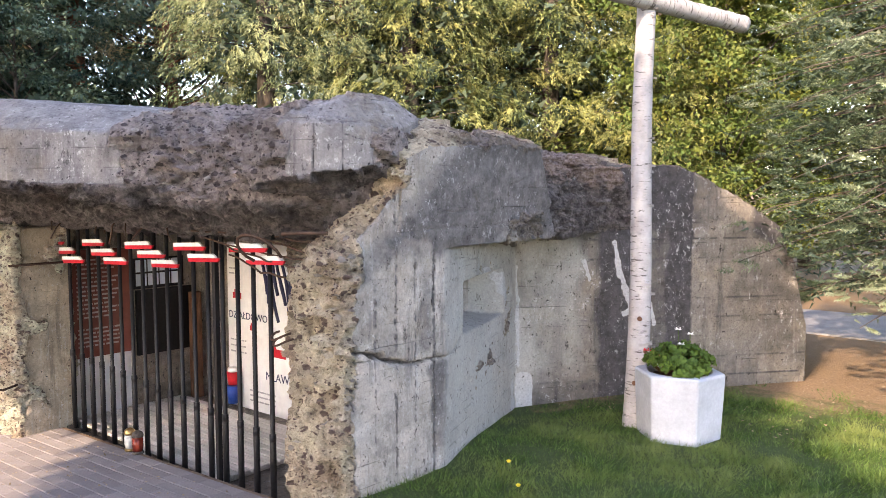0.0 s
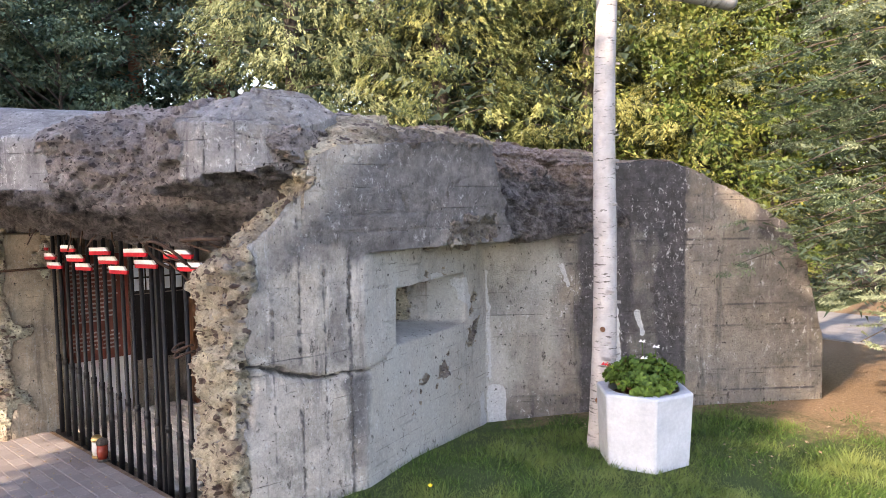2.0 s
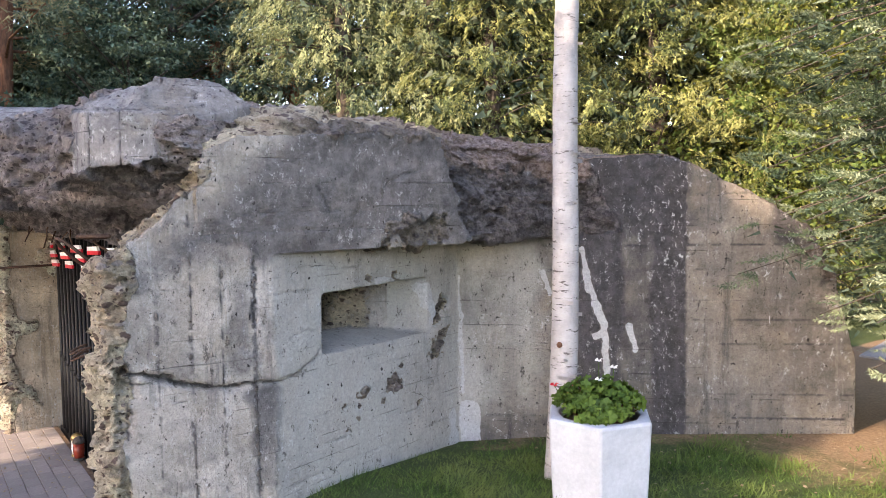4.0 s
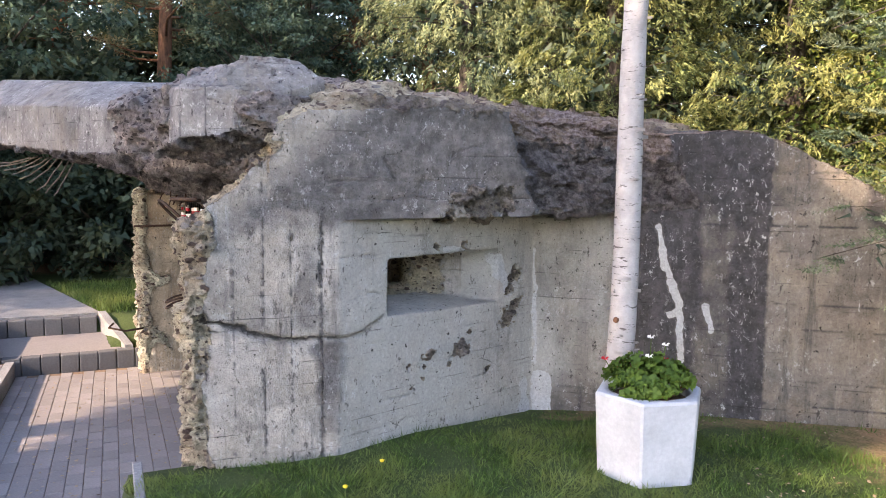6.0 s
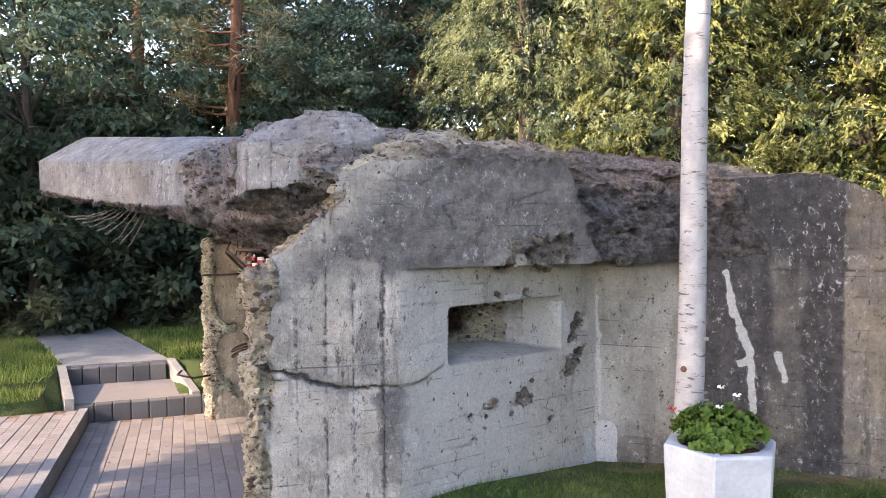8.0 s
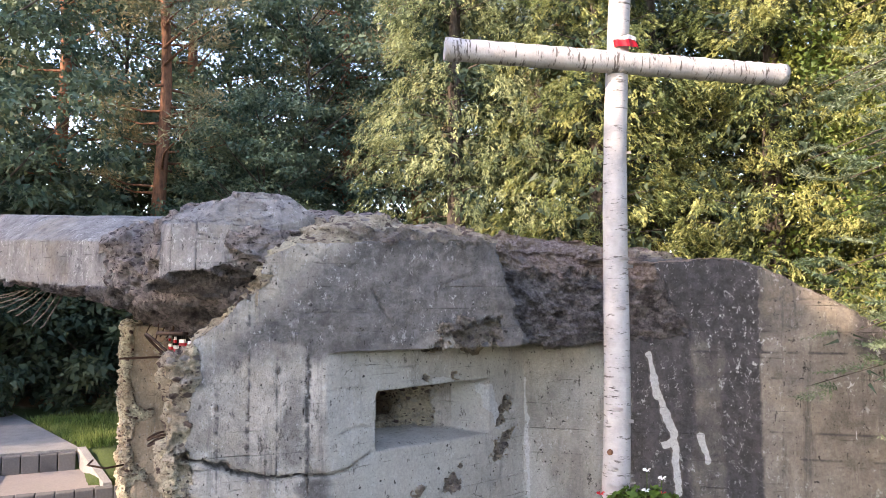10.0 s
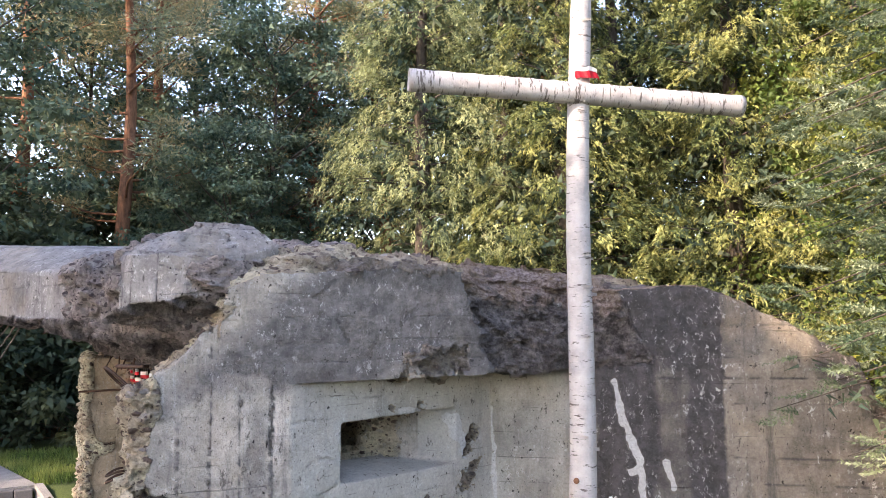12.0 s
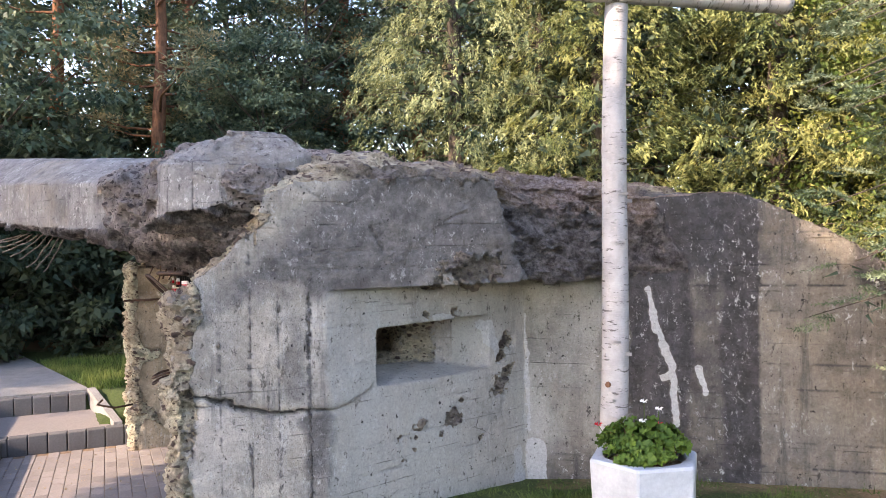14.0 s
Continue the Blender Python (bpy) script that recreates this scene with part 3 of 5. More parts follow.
    soil = top * ramp(y + 0.3 * n1, 3.9, 4.4) * ramp(-3.0 + 0.06 * n2 - x, 0, 0.1)
    soil = np.maximum(soil, 0.85 * spall * ramp(z + 0.14 * n2, 1.70, 1.90))
    out = co + no * move[:, None]
    pale = ramp(y + 0.02 * n2, 3.47, 3.52) * ramp(1.33 - z, 0, 0.02) * (x > -3.5)
    out[:, 0] -= spall * (0.05 + 0.26 * ramp(z, 1.40, 2.0))
    sl = ((x - P1[0]) * (RE[0] - P1[0]) + (y - P1[1]) * (RE[1] - P1[1])) / 1.6225
    plaster = ramp(0.045 + 0.03 * n2 - near_line(sl, z, [(1.29, 1.03), (1.33, 0.90), (1.36, 0.80)]), -0.02, 0.03) * (y > 4.3)
    plaster = np.maximum(plaster, ramp(0.05 + 0.03 * n2 - near_line(sl, z, [(1.56, 0.12), (1.56, -0.1)]), -0.02, 0.02))
    plaster = np.maximum(plaster, ramp(0.02 + 0.02 * n2 - near_line(sl, z, [(0.80, 1.115), (0.96, 1.105)]), -0.01, 0.01))
    return out, broken, stain_shade, soil, pale, plaster


def build_front():
    low = prism([P0, (-2.88, 3.2), P1, RE, (-2.88, 5.95), (-3.1, 6.30), (-4.35, 6.3), (-4.22, 3.42), (-3.70, 3.06), (-3.50, 2.84), (-3.25, 2.69)], -0.6, 1.42,
                [1.34, 1.42, 1.42, 1.42, 1.42, 1.42, 1.42, 1.30, 1.18, 1.14, 1.26])
    wedge = hull([(-2.89, 3.22, 1.76), (-2.90, 3.11, 1.67), (-2.91, 2.93, 1.46), (-2.92, 2.72, 1.335), (-2.92, 2.70, 1.15), (-2.89, 3.25, 1.15), (-3.30, 3.16, 1.62), (-3.27, 2.88, 1.37), (-3.40, 2.76, 1.12), (-3.40, 3.25, 1.12), (-3.4, 3.25, 1.7)])
    up = hull([(-2.90, 3.11, 1.67), (-2.89, 3.11, 1.33), (-2.87, 3.15, 1.84), (-2.865, 3.35, 1.915), (-2.86, 3.8, 1.945), (-2.865, 4.46, 1.955), (-2.87, 5.1, 1.93), (-2.88, 5.72, 1.88), (-2.88, 5.72, 1.33), (-2.88, 3.4, 1.33),
               (-3.0, 6.1, 1.90), (-3.0, 6.1, 1.33), (-3.08, 3.50, 2.06), (-3.45, 3.9, 2.07), (-3.5, 4.3, 2.09), (-3.5, 5.3, 2.02), (-3.9, 6.1, 1.98), (-3.9, 6.1, 1.33), (-3.85, 3.5, 2.05), (-3.85, 3.5, 1.33), (-3.30, 3.20, 1.90), (-3.30, 3.16, 1.33)])
    # the embrasure, splayed outwards, and the throat to the chamber behind
    ux, uy = (RE[0] - P1[0]), (RE[1] - P1[1])
    l = math.hypot(ux, uy)
    ux, uy = ux / l, uy / l
    nx, ny = uy, -ux
    def at(s, d):
        return (P1[0] + ux * s + nx * d, P1[1] + uy * s + ny * d)
    port = prism([at(0.335, 0.1), at(1.32, 0.1), at(1.25, -0.12), at(0.92, -0.62), at(0.50, -0.62), at(0.40, -0.62)], 0.72, 1.09)
    for v in port.verts:
        inward = -((v.co.x - P1[0]) * nx + (v.co.y - P1[1]) * ny)
        if inward < 0.3:
            v.co.z += 0.005 if v.co.z > 0.9 else 0.025
        else:
            v.co.z += -0.03 if v.co.z > 0.9 else 0.09
    throat = prism([at(0.72, -0.5), at(0.94, -0.5), at(1.12, -0.84), at(0.88, -0.84)], 0.80, 1.05)
    chamber = prism([at(0.45, -0.76), at(1.27, -0.76), at(1.27, -0.95), at(0.45, -0.95)], 0.30, 1.27)
    me = cast([low, wedge, up], [port, throat, chamber], 0.012, front_shape)
    link_mesh("front_wall", me, M_FRONT, bunker, "cracked front wall with a splayed embrasure")


def right_shape(co, no):
    x, y, z = co.T
    n1, n2, n3 = fbm(co, 2.0, 4, seed=9), fbm(co, 7, 4, seed=2), fbm(co, 23, 3, seed=6)
    s = ((x - RE[0]) * 1.67 + (y - RE[1]) * 2.01) / 2.613
    edge = ramp(z + 0.08 * n2, 1.3, 1.40) * ramp(1.12 + 0.14 * n1 - s - 0.35 * (z - 1.4), 0, 0.1)
    edge = np.maximum(edge, ramp(s + 0.06 * n2, 2.36, 2.44) * ramp(z, 0.98, 1.1) * ramp(1.5 - z, 0, 0.1))
    top = ramp(no[:, 2], 0.35, 0.7) * ramp(z, 0.9, 1.2)
    broken = np.maximum(edge, top * 0.8)
    rough = 0.06 * chunky(co, 6.0, 2.0) + 0.032 * chunky(co, 14.0, 4.0) + 0.012 * n2
    move = broken * (rough - 0.045) * (1 - 0.5 * top) + 0.005 * n1 + 0.003 * n2
    lines = np.zeros(len(x))
    for k in range(10):
        zz = 0.12 + 0.165 * k
        joint = ramp(0.005 + 0.003 * n1 - np.abs(z - zz + 0.006 * n2), -0.004, 0.005) * (no[:, 0] > 0.3)
        lines = np.maximum(lines, joint * ramp(n2 + 0.5 * n1, -0.35, 0.0))
        move -= 0.006 * joint
    # Darker bands: full height with a crisp right edge, then top, corner and foot.
    stain_shade = 0.97 * ramp(s + 0.07 * n1, 0.64, 0.74) * ramp(1.535 + 0.02 * n2 - s, 0, 0.03)
    stain_shade *= 1 - 0.42 * ramp(s + 0.05 * n1, 1.06, 1.12) * ramp(1.32 + 0.03 * n1 - s, 0, 0.05)
    stain_shade = np.maximum(stain_shade, 0.8 * ramp(z + 0.15 * n1, 1.26, 1.42) * ramp(1.75 - s + 0.15 * n1, 0, 0.35))
    stain_shade = np.maximum(stain_shade, 0.9 * ramp(z + 0.1 * n1 - 0.55 * (2.3 - s), 1.12, 1.22) * ramp(s, 2.0, 2.1))
    stain_shade = np.maximum(stain_shade, 0.5 * ramp(0.35 + 0.2 * n1 - z, 0, 0.2) * (s < 0.8))
    stain_shade = np.maximum(stain_shade, 0.85 * lines)
    crazed = np.zeros(len(x))
    for line in ([(2.00, 1.20), (2.04, 1.07), (2.02, 0.95), (2.06, 0.75), (2.12, 0.62)], [(1.80, 0.98), (1.92, 1.05), (2.04, 1.07), (2.10, 1.15)], [(2.06, 0.80), (2.03, 0.66), (2.05, 0.52)]):
        crazed = np.maximum(crazed, ramp(0.004 + 0.003 * n2 - near_line(s + 0.02 * n2, z + 0.01 * n3, line), -0.003, 0.005))
    soil = top * ramp(1.6 - s, 0, 0.4)
    soil = np.maximum(soil, 0.7 * edge * ramp(z + 0.12 * n2, 1.62, 1.80))
    pale = 1.0 * ramp(0.62 + 0.12 * n1 - s, 0, 0.12) * ramp(1.32 - z, 0, 0.05) * ramp(z + 0.1 * n1, 0.05, 0.25)
    plaster = 0.7 * crazed
    for line, w in (([(0.83, 1.25), (0.86, 1.11), (0.89, 1.00), (0.93, 0.88)], 0.020), ([(0.93, 0.88), (0.98, 0.75), (0.99, 0.55), (1.0, 0.36)], 0.026), ([(0.86, 1.10), (0.88, 0.98)], 0.030), ([(0.91, 0.66), (0.98, 0.70)], 0.028),
                    ([(1.15, 0.73), (1.18, 0.57)], 0.024), ([(0.0, 1.07), (0.015, 0.80)], 0.016), ([(0.015, 0.80), (0.02, 0.28)], 0.022), ([(0.07, 0.15), (0.08, -0.2)], 0.075), ([(0.58, 1.1), (0.62, 0.95)], 0.016)):
        plaster = np.maximum(plaster, ramp(w + 0.008 * n2 + 0.008 * n3 - near_line(s + 0.015 * n2, z, line), -0.015, 0.02))
    return co + no * move[:, None], broken, stain_shade * (1 - plaster), soil, pale, plaster


def build_right():
    t = Vector((1.67, 2.01)).normalized()
    n = Vector((-t.y, t.x))
    prof = [(-0.3, -0.5), (2.61, -0.5), (2.60, 0.50), (2.46, 1.06), (2.31, 1.38), (1.90, 1.63), (1.65, 1.76), (1.45, 1.85), (1.25, 1.88), (0.9, 1.86), (-0.3, 1.84)]
    bm = bmesh.new()
    rows = []
    for d in (0.0, 0.85):
        rows.append([bm.verts.new((RE[0] + t.x * s + n.x * d, RE[1] + t.y * s + n.y * d, z)) for s, z in prof])
    k = len(prof)
    bm.faces.new(rows[0])
    bm.faces.new(rows[1][::-1])
    for i in range(k):
        bm.faces.new((rows[0][i], rows[1][i], rows[1][(i + 1) % k], rows[0][(i + 1) % k]))
    bmesh.ops.recalc_face_normals(bm, faces=bm.faces)
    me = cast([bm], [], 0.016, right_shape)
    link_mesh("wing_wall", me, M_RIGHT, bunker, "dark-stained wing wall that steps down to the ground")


def torn(seed, face_dir, tear, amp=1.0, soil_y=99.0):
    """A shape for slabs: one cast face stays flat, undersides and ends are torn."""
    fd = Vector(face_dir).normalized()

    def shape(co, no):
        n1, n2 = fbm(co, 2.2, 4, seed=seed), fbm(co, 7, 4, seed=seed + 4)
        facing = no @ np.array(fd)
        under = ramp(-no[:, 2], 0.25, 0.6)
        ends = tear(co, no, n1, n2)
        broken = np.clip(np.maximum(under, ends), 0, 1)
        rough = amp * (0.080 * chunky(co, 4.0, seed, 2.2) + 0.042 * chunky(co, 10.0, seed, 2.0) + 0.018 * chunky(co, 24.0, seed + 3) + 0.008 * n2)
        move = broken * (rough - 0.03) + 0.006 * n1 + 0.003 * n2
        # Faces that look down are coloured dark: the shade beneath the roof is painted.
        stain_shade = 0.85 * under + 0.30 * ramp(n1, 0.0, 0.6)
        soil = ramp(no[:, 2], -0.2 if soil_y < 90 else 0.5, 0.8 if soil_y > 90 else 0.1) * ramp(co[:, 1] + 0.4 * n1, soil_y, soil_y + 0.4)
        return co + no * move[:, None], broken, stain_shade, soil

    return shape


def build_roof():
    # the tilted slab that juts out over the gate, with its chamfered upper edge
    slab = hull([(-7.02, 1.09, 1.90), (-6.2, 1.53, 1.79), (-5.4, 1.96, 1.735), (-4.30, 2.55, 1.70), (-7.04, 1.08, 2.175), (-4.30, 2.55, 2.005), (-6.98, 1.49, 2.41), (-4.40, 2.87, 2.17),
                 (-7.1, 2.3, 1.78), (-7.2, 2.3, 2.20), (-7.2, 4.2, 1.5), (-7.2, 4.2, 2.28), (-3.9, 4.2, 2.18), (-3.9, 4.0, 1.5), (-4.2, 2.75, 1.58)])
    belly = hull([(-7.7, 2.45, 1.75), (-7.7, 2.75, 1.42), (-7.7, 3.4, 1.40), (-7.0, 2.75, 1.68), (-4.1, 2.70, 1.60), (-6.9, 3.15, 1.40), (-3.7, 3.1, 1.38), (-7.0, 4.0, 1.40), (-3.7, 4.0, 1.38), (-7.0, 4.0, 1.8), (-3.7, 4.0, 1.8)])
    def tear(co, no, n1, n2):
        x, y, z = co.T
        return np.maximum(ramp(x + 0.12 * n2 + 0.25 * (z - 1.85), -4.62, -4.52), ramp(1.70 + 0.05 * n2 - z, 0, 0.04) * ramp(y - 2.5, -0.1, 0.2))
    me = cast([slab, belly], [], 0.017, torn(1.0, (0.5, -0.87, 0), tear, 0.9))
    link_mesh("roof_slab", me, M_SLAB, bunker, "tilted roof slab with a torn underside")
    # the saddle of torn concrete between slab and block
    saddle = hull([(-4.55, 2.58, 1.60), (-3.5, 2.76, 1.60), (-4.5, 2.56, 1.98), (-3.5, 2.80, 1.92), (-4.45, 2.86, 2.10), (-3.5, 2.95, 2.04), (-4.7, 3.6, 2.08), (-3.3, 3.7, 2.05), (-4.6, 3.5, 1.4), (-3.3, 3.5, 1.4), (-3.2, 3.2, 1.5), (-3.15, 3.1, 1.68)])
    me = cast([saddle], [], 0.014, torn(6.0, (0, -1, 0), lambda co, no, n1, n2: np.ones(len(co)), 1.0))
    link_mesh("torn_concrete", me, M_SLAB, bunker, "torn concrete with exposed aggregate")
    # the lifted corner block: two cast faces, a torn flank, a humped top
    block = hull([(-3.13, 2.70, 1.76), (-3.03, 2.82, 1.765), (-2.93, 2.98, 1.80), (-3.12, 2.71, 2.03), (-3.02, 2.84, 2.015), (-2.95, 3.12, 1.99), (-3.22, 3.05, 2.22), (-3.16, 3.36, 2.21), (-3.06, 3.48, 2.09),
                  (-3.52, 2.61, 1.70), (-3.66, 2.60, 1.82), (-3.50, 2.66, 2.04), (-3.80, 2.90, 2.08), (-3.9, 3.3, 2.1), (-3.9, 3.3, 1.6), (-3.2, 3.5, 1.62), (-3.3, 3.05, 1.62)])
    def tear2(co, no, n1, n2):
        x, y, z = co.T
        flank = ramp(-3.30 + 0.10 * n2 + 0.25 * (1.9 - z) - x, 0, 0.05)
        return np.maximum.reduce([ramp(no[:, 2], 0.35, 0.7) * 0.35, flank, ramp(x + y * 0.9 + 0.08 * n2, -0.28, -0.22) * (z < 2.0)])
    body = torn(12.0, (0.4, -0.9, 0), tear2, 0.75)
    def block_shape(co, no):
        out, broken, stain_shade, soil = body(co, no)
        x, y, z = co.T
        n2, n3 = fbm(co, 7, 4, seed=31), fbm(co, 24, 2, seed=32)
        along = (x + 3.13) * 0.69 + (y - 2.71) * 0.72
        dark = np.zeros(len(x))
        for a, w in ((0.0, 0.006), (0.155, 0.003)):
            dark = np.maximum(dark, ramp(w + 0.006 * n2 + 0.006 * n3 - np.abs(along - a), -0.002, 0.006) * (z < 2.03) * (x > -3.3))
        for line in ([(0.16, 1.97), (0.25, 1.94), (0.36, 1.95), (0.46, 2.03)], [(-0.05, 2.06), (0.15, 2.03), (0.33, 2.05)]):
            dark = np.maximum(dark, ramp(0.004 + 0.004 * n2 - near_line(along + 0.02 * n2, z + 0.01 * n3, line), -0.002, 0.006))
        out = out - no * (0.015 * dark)[:, None]
        return out, broken, np.maximum(stain_shade, dark), soil
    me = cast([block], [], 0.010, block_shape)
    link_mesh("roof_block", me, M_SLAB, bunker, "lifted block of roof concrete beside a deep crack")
    # the earth-strewn roof
    roof = hull([(-3.4, 3.3, 1.5), (-3.3, 3.50, 1.98), (-3.75, 4.3, 2.02), (-3.75, 5.3, 1.96), (-3.5, 5.85, 1.88), (-3.0, 6.35, 1.74), (-3.6, 6.9, 1.76), (-4.3, 4.5, 2.12), (-4.2, 3.4, 2.12),
                 (-7.0, 3.6, 2.0), (-7.0, 6.6, 1.9), (-7.0, 3.6, 1.55), (-7.0, 6.6, 1.5), (-3.5, 5.9, 1.5), (-3.6, 6.9, 1.5)])
    me = cast([roof], [], 0.03, torn(20.0, (0, 0, 1), lambda co, no, n1, n2: ramp(no[:, 2], 0.3, 0.6), 0.45, 3.7))
    link_mesh("roof_deck", me, M_SLAB, bunker, "roof strewn with earth and dry litter")


def pillar_shape(co, no):
    n1, n2 = fbm(co, 3, 4, seed=4), fbm(co, 8, 4, seed=8)
    x, y, z = co.T
    broken = np.maximum(ramp(2.72 + 0.1 * n1 - y, 0, 0.05), ramp(n1, 0.1, 0.3)) * 0.95
    rough = 0.07 * chunky(co, 6.0) + 0.04 * chunky(co, 14.0, 3.0) + 0.02 * n2
    return co + no * (broken * (rough - 0.02) + 0.01 * n2)[:, None], broken, 0.2 * ramp(n2, 0, 0.6), 0 * x


def build_inside():
    me = cast([prism([(-6.78, 2.62), (-6.82, 3.12), (-7.5, 3.12), (-7.45, 2.60)], -0.6, 1.36)], [], 0.016, pillar_shape)
    link_mesh("end_pillar", me, M_PILLAR, bunker, "torn pale end of the rear wall")
    part("rear_wall", box(-7.6, 3.05, -0.6, -7.25, 5.2, 1.6), M_INNER, bunker)
    part("cross_wall", box(-7.3, 4.62, -0.6, -3.5, 4.95, 1.6), M_INNER, bunker)
    part("inner_floor", box(-7.3, 3.0, -0.75, -3.55, 4.7, -0.5), M_INNER, bunker)


build_front()
build_right()
build_roof()
build_inside()


RT, SP = (1.67, 2.01), (RE[0] - P1[0], RE[1] - P1[1])


# ---- iron in the ruin ----
def rod(name, pts, r, mat, parent, sides=8):
    part(name, tube(pts, r, sides), mat, parent)


def bent(a, b, sag, n=9, wob=0.0, seed=0):
    a, b = Vector(a), Vector(b)
    return [a.lerp(b, k / n) + Vector((0, 0, -sag * 4 * (k / n) * (1 - k / n))) + wob * noise.noise_vector((k * 0.7, seed, 0)) for k in range(n + 1)]


def build_iron():
    rnd = random.Random(5)
    # a fan of bars that hangs from the slab's far end
    for k in range(9):
        a = (-6.30 + 0.05 * k, 1.75 + 0.045 * k, 1.70)
        b = (a[0] - 0.30 + 0.03 * k, a[1] - 0.36 + 0.022 * k, 1.64 - 0.035 * k + rnd.uniform(-0.02, 0.02))
        rod("bar", bent(a, b, 0.02, 8, 0.012, k), 0.006, M_BAR, bunker, 6)
    # bars between the pillar and the torn wall end
    for k in range(5):
        z = 1.16 + 0.05 * k
        rod("bar", bent((-4.3 - 0.12 * k, 3.0 - 0.02 * k, z + 0.1), (-3.55 + rnd.uniform(-0.1, 0.1), 2.98 + 0.03 * k, z - 0.02), rnd.uniform(-0.03, 0.05), 9, 0.03, k), 0.0065, M_RUST, bunker, 6)
    # hooks at the crack and loops in the torn end
    for dz, s in ((0.0, 0.0), (-0.03, 2.0)):
        pts = [(-3.40 + 0.05 * math.cos(a) + s * 0.01, 2.74 - 0.09 * math.sin(a) - 0.02, 0.86 + dz + 0.015 * math.cos(a * 2)) for a in (math.pi * k / 10 for k in range(11))]
        rod("rebar_hook", pts, 0.0065, M_RUST, bunker)
    pts = [(-3.62 + 0.16 * math.cos(a), 2.72 - 0.10 * math.sin(a), 1.33 + 0.09 * math.sin(a * 1.1)) for a in (-0.4 + 0.42 * k for k in range(11))]
    rod("rebar_hook", pts, 0.009, M_RUST, bunker)
    rod("rebar_hook", [(-3.5, 2.84, 1.42), (-3.36, 2.68, 1.43), (-3.22, 2.66, 1.44), (-3.1, 2.78, 1.44)], 0.010, M_RUST, bunker)
    for k in range(9):
        x = -6.6 + 0.21 * k + rnd.uniform(-0.06, 0.06)
        rod("bar", bent((x, 2.95, 1.52), (x + rnd.uniform(-0.2, 0.2), 2.86 + rnd.uniform(-0.1, 0.1), 1.33 + rnd.uniform(-0.05, 0.05)), -0.05, 6, 0.05, k), 0.006, M_RUST, bunker, 6)
    rod("bar", [(-6.70, 2.55, 1.06), (-6.73, 3.1, 1.06)], 0.010, M_RUST, bunker)
    rod("bar", [(-6.8, 2.62, 0.05), (-6.66, 2.45, 0.06), (-6.72, 2.30, 0.09), (-6.88, 2.34, 0.10)], 0.010, M_RUST, bunker)


build_iron()


# ---- gate and memorial room ----
def build_gate():
    e = base("gate", -5.6, 3.04, -0.5)
    tagged(e, "black steel bar gate across the torn opening", "gate")
    n = 20
    for k in range(n):
        x = -7.22 + (3.28 / (n - 1)) * k
        b = tube([(x, 3.04, -0.47), (x, 3.04, 0.30 - 0.012 * k), (x, 3.04, 0.31 - 0.012 * k), (x, 3.04, 1.42)], [0.021, 0.021, 0.0155, 0.0155], 10)
        part("bar", b, M_BLACK, e)
        part("collar", tube([(x, 3.04, 0.28 - 0.012 * k), (x, 3.04, 0.33 - 0.012 * k)], 0.022, 10), M_BLACK, e)
    part("bottom_rail", box(-7.26, 3.015, -0.45, -3.90, 3.065, -0.40, bevel=0.004), M_BLACK, e)
    part("top_rail", box(-7.26, 3.02, 1.36, -3.90, 3.06, 1.40, bevel=0.004), M_BLACK, e)
    part("post", box(-4.555, 3.022, -0.47, -4.52, 3.058, 1.60, bevel=0.004), M_BLACK, e)


def build_flag():
    """A small enamelled flag, white over red, with a slanted end."""
    e = base("flag")
    for nm, z0, z1, mt in (("white_stripe", 0.0, 0.027, M_FLAGWHITE), ("red_stripe", -0.027, -0.0005, M_RED)):
        bm = prism([(-0.18, -0.008), (0.17, -0.008), (0.17, 0.008), (-0.18, 0.008)], z0, z1)
        for v in bm.verts:
            v.co.x += 0.03 * (v.co.z > z0 + 0.01) * (1 if nm[0] == "r" else -1) * (v.co.x > 0) - 0.05 * (v.co.z / 0.033) * (v.co.x > 0) * 0.3
            v.co.z += 0.008 * math.sin(v.co.x * 9)
        part(nm, bm, mt, e)
    return tagged(e, "small white and red enamel flag on the gate bars", "flag", "flags on the gate")


build_gate()
first = build_flag()
flags = [(-6.72, 1.16), (-6.55, 1.09), (-6.19, 1.25), (-6.02, 1.18), (-5.83, 1.12), (-5.47, 1.26), (-5.30, 1.20), (-5.11, 1.14), (-4.79, 1.28), (-4.62, 1.21), (-4.12, 1.30), (-3.94, 1.23)]
first.matrix_world = pose(-6.91, 3.0, 1.23)
for k, (fx, fz) in enumerate(flags):
    copy_thing(first, pose(fx, 3.0, fz, 6 - 3 * (k % 3), 0, 2 - (k * 7) % 5))


def bars_of_text(e, name, origin, u, rows, mat, h=0.012, seed=1):
    """Lines of unreadable print as plain bars; u is the direction along a line."""
    rnd = random.Random(seed)
    bm = bmesh.new()
    u = Vector(u).normalized()
    n = Vector((u.y, -u.x, 0))
    m = Matrix.Translation(Vector(origin)) @ Matrix((u, -n, (0, 0, 1))).transposed().to_4x4()
    for z, x0, x1 in rows:
        x = x0
        while x < x1 - 0.01:
            w = min(rnd.uniform(0.03, 0.09), x1 - x)
            add_box(bm, x, -0.002, z - h / 2, x + w, 0.002, z + h / 2, m=m)
            x += w + 0.014
    part(name, bm, mat, e)["kind"] = "stuff"


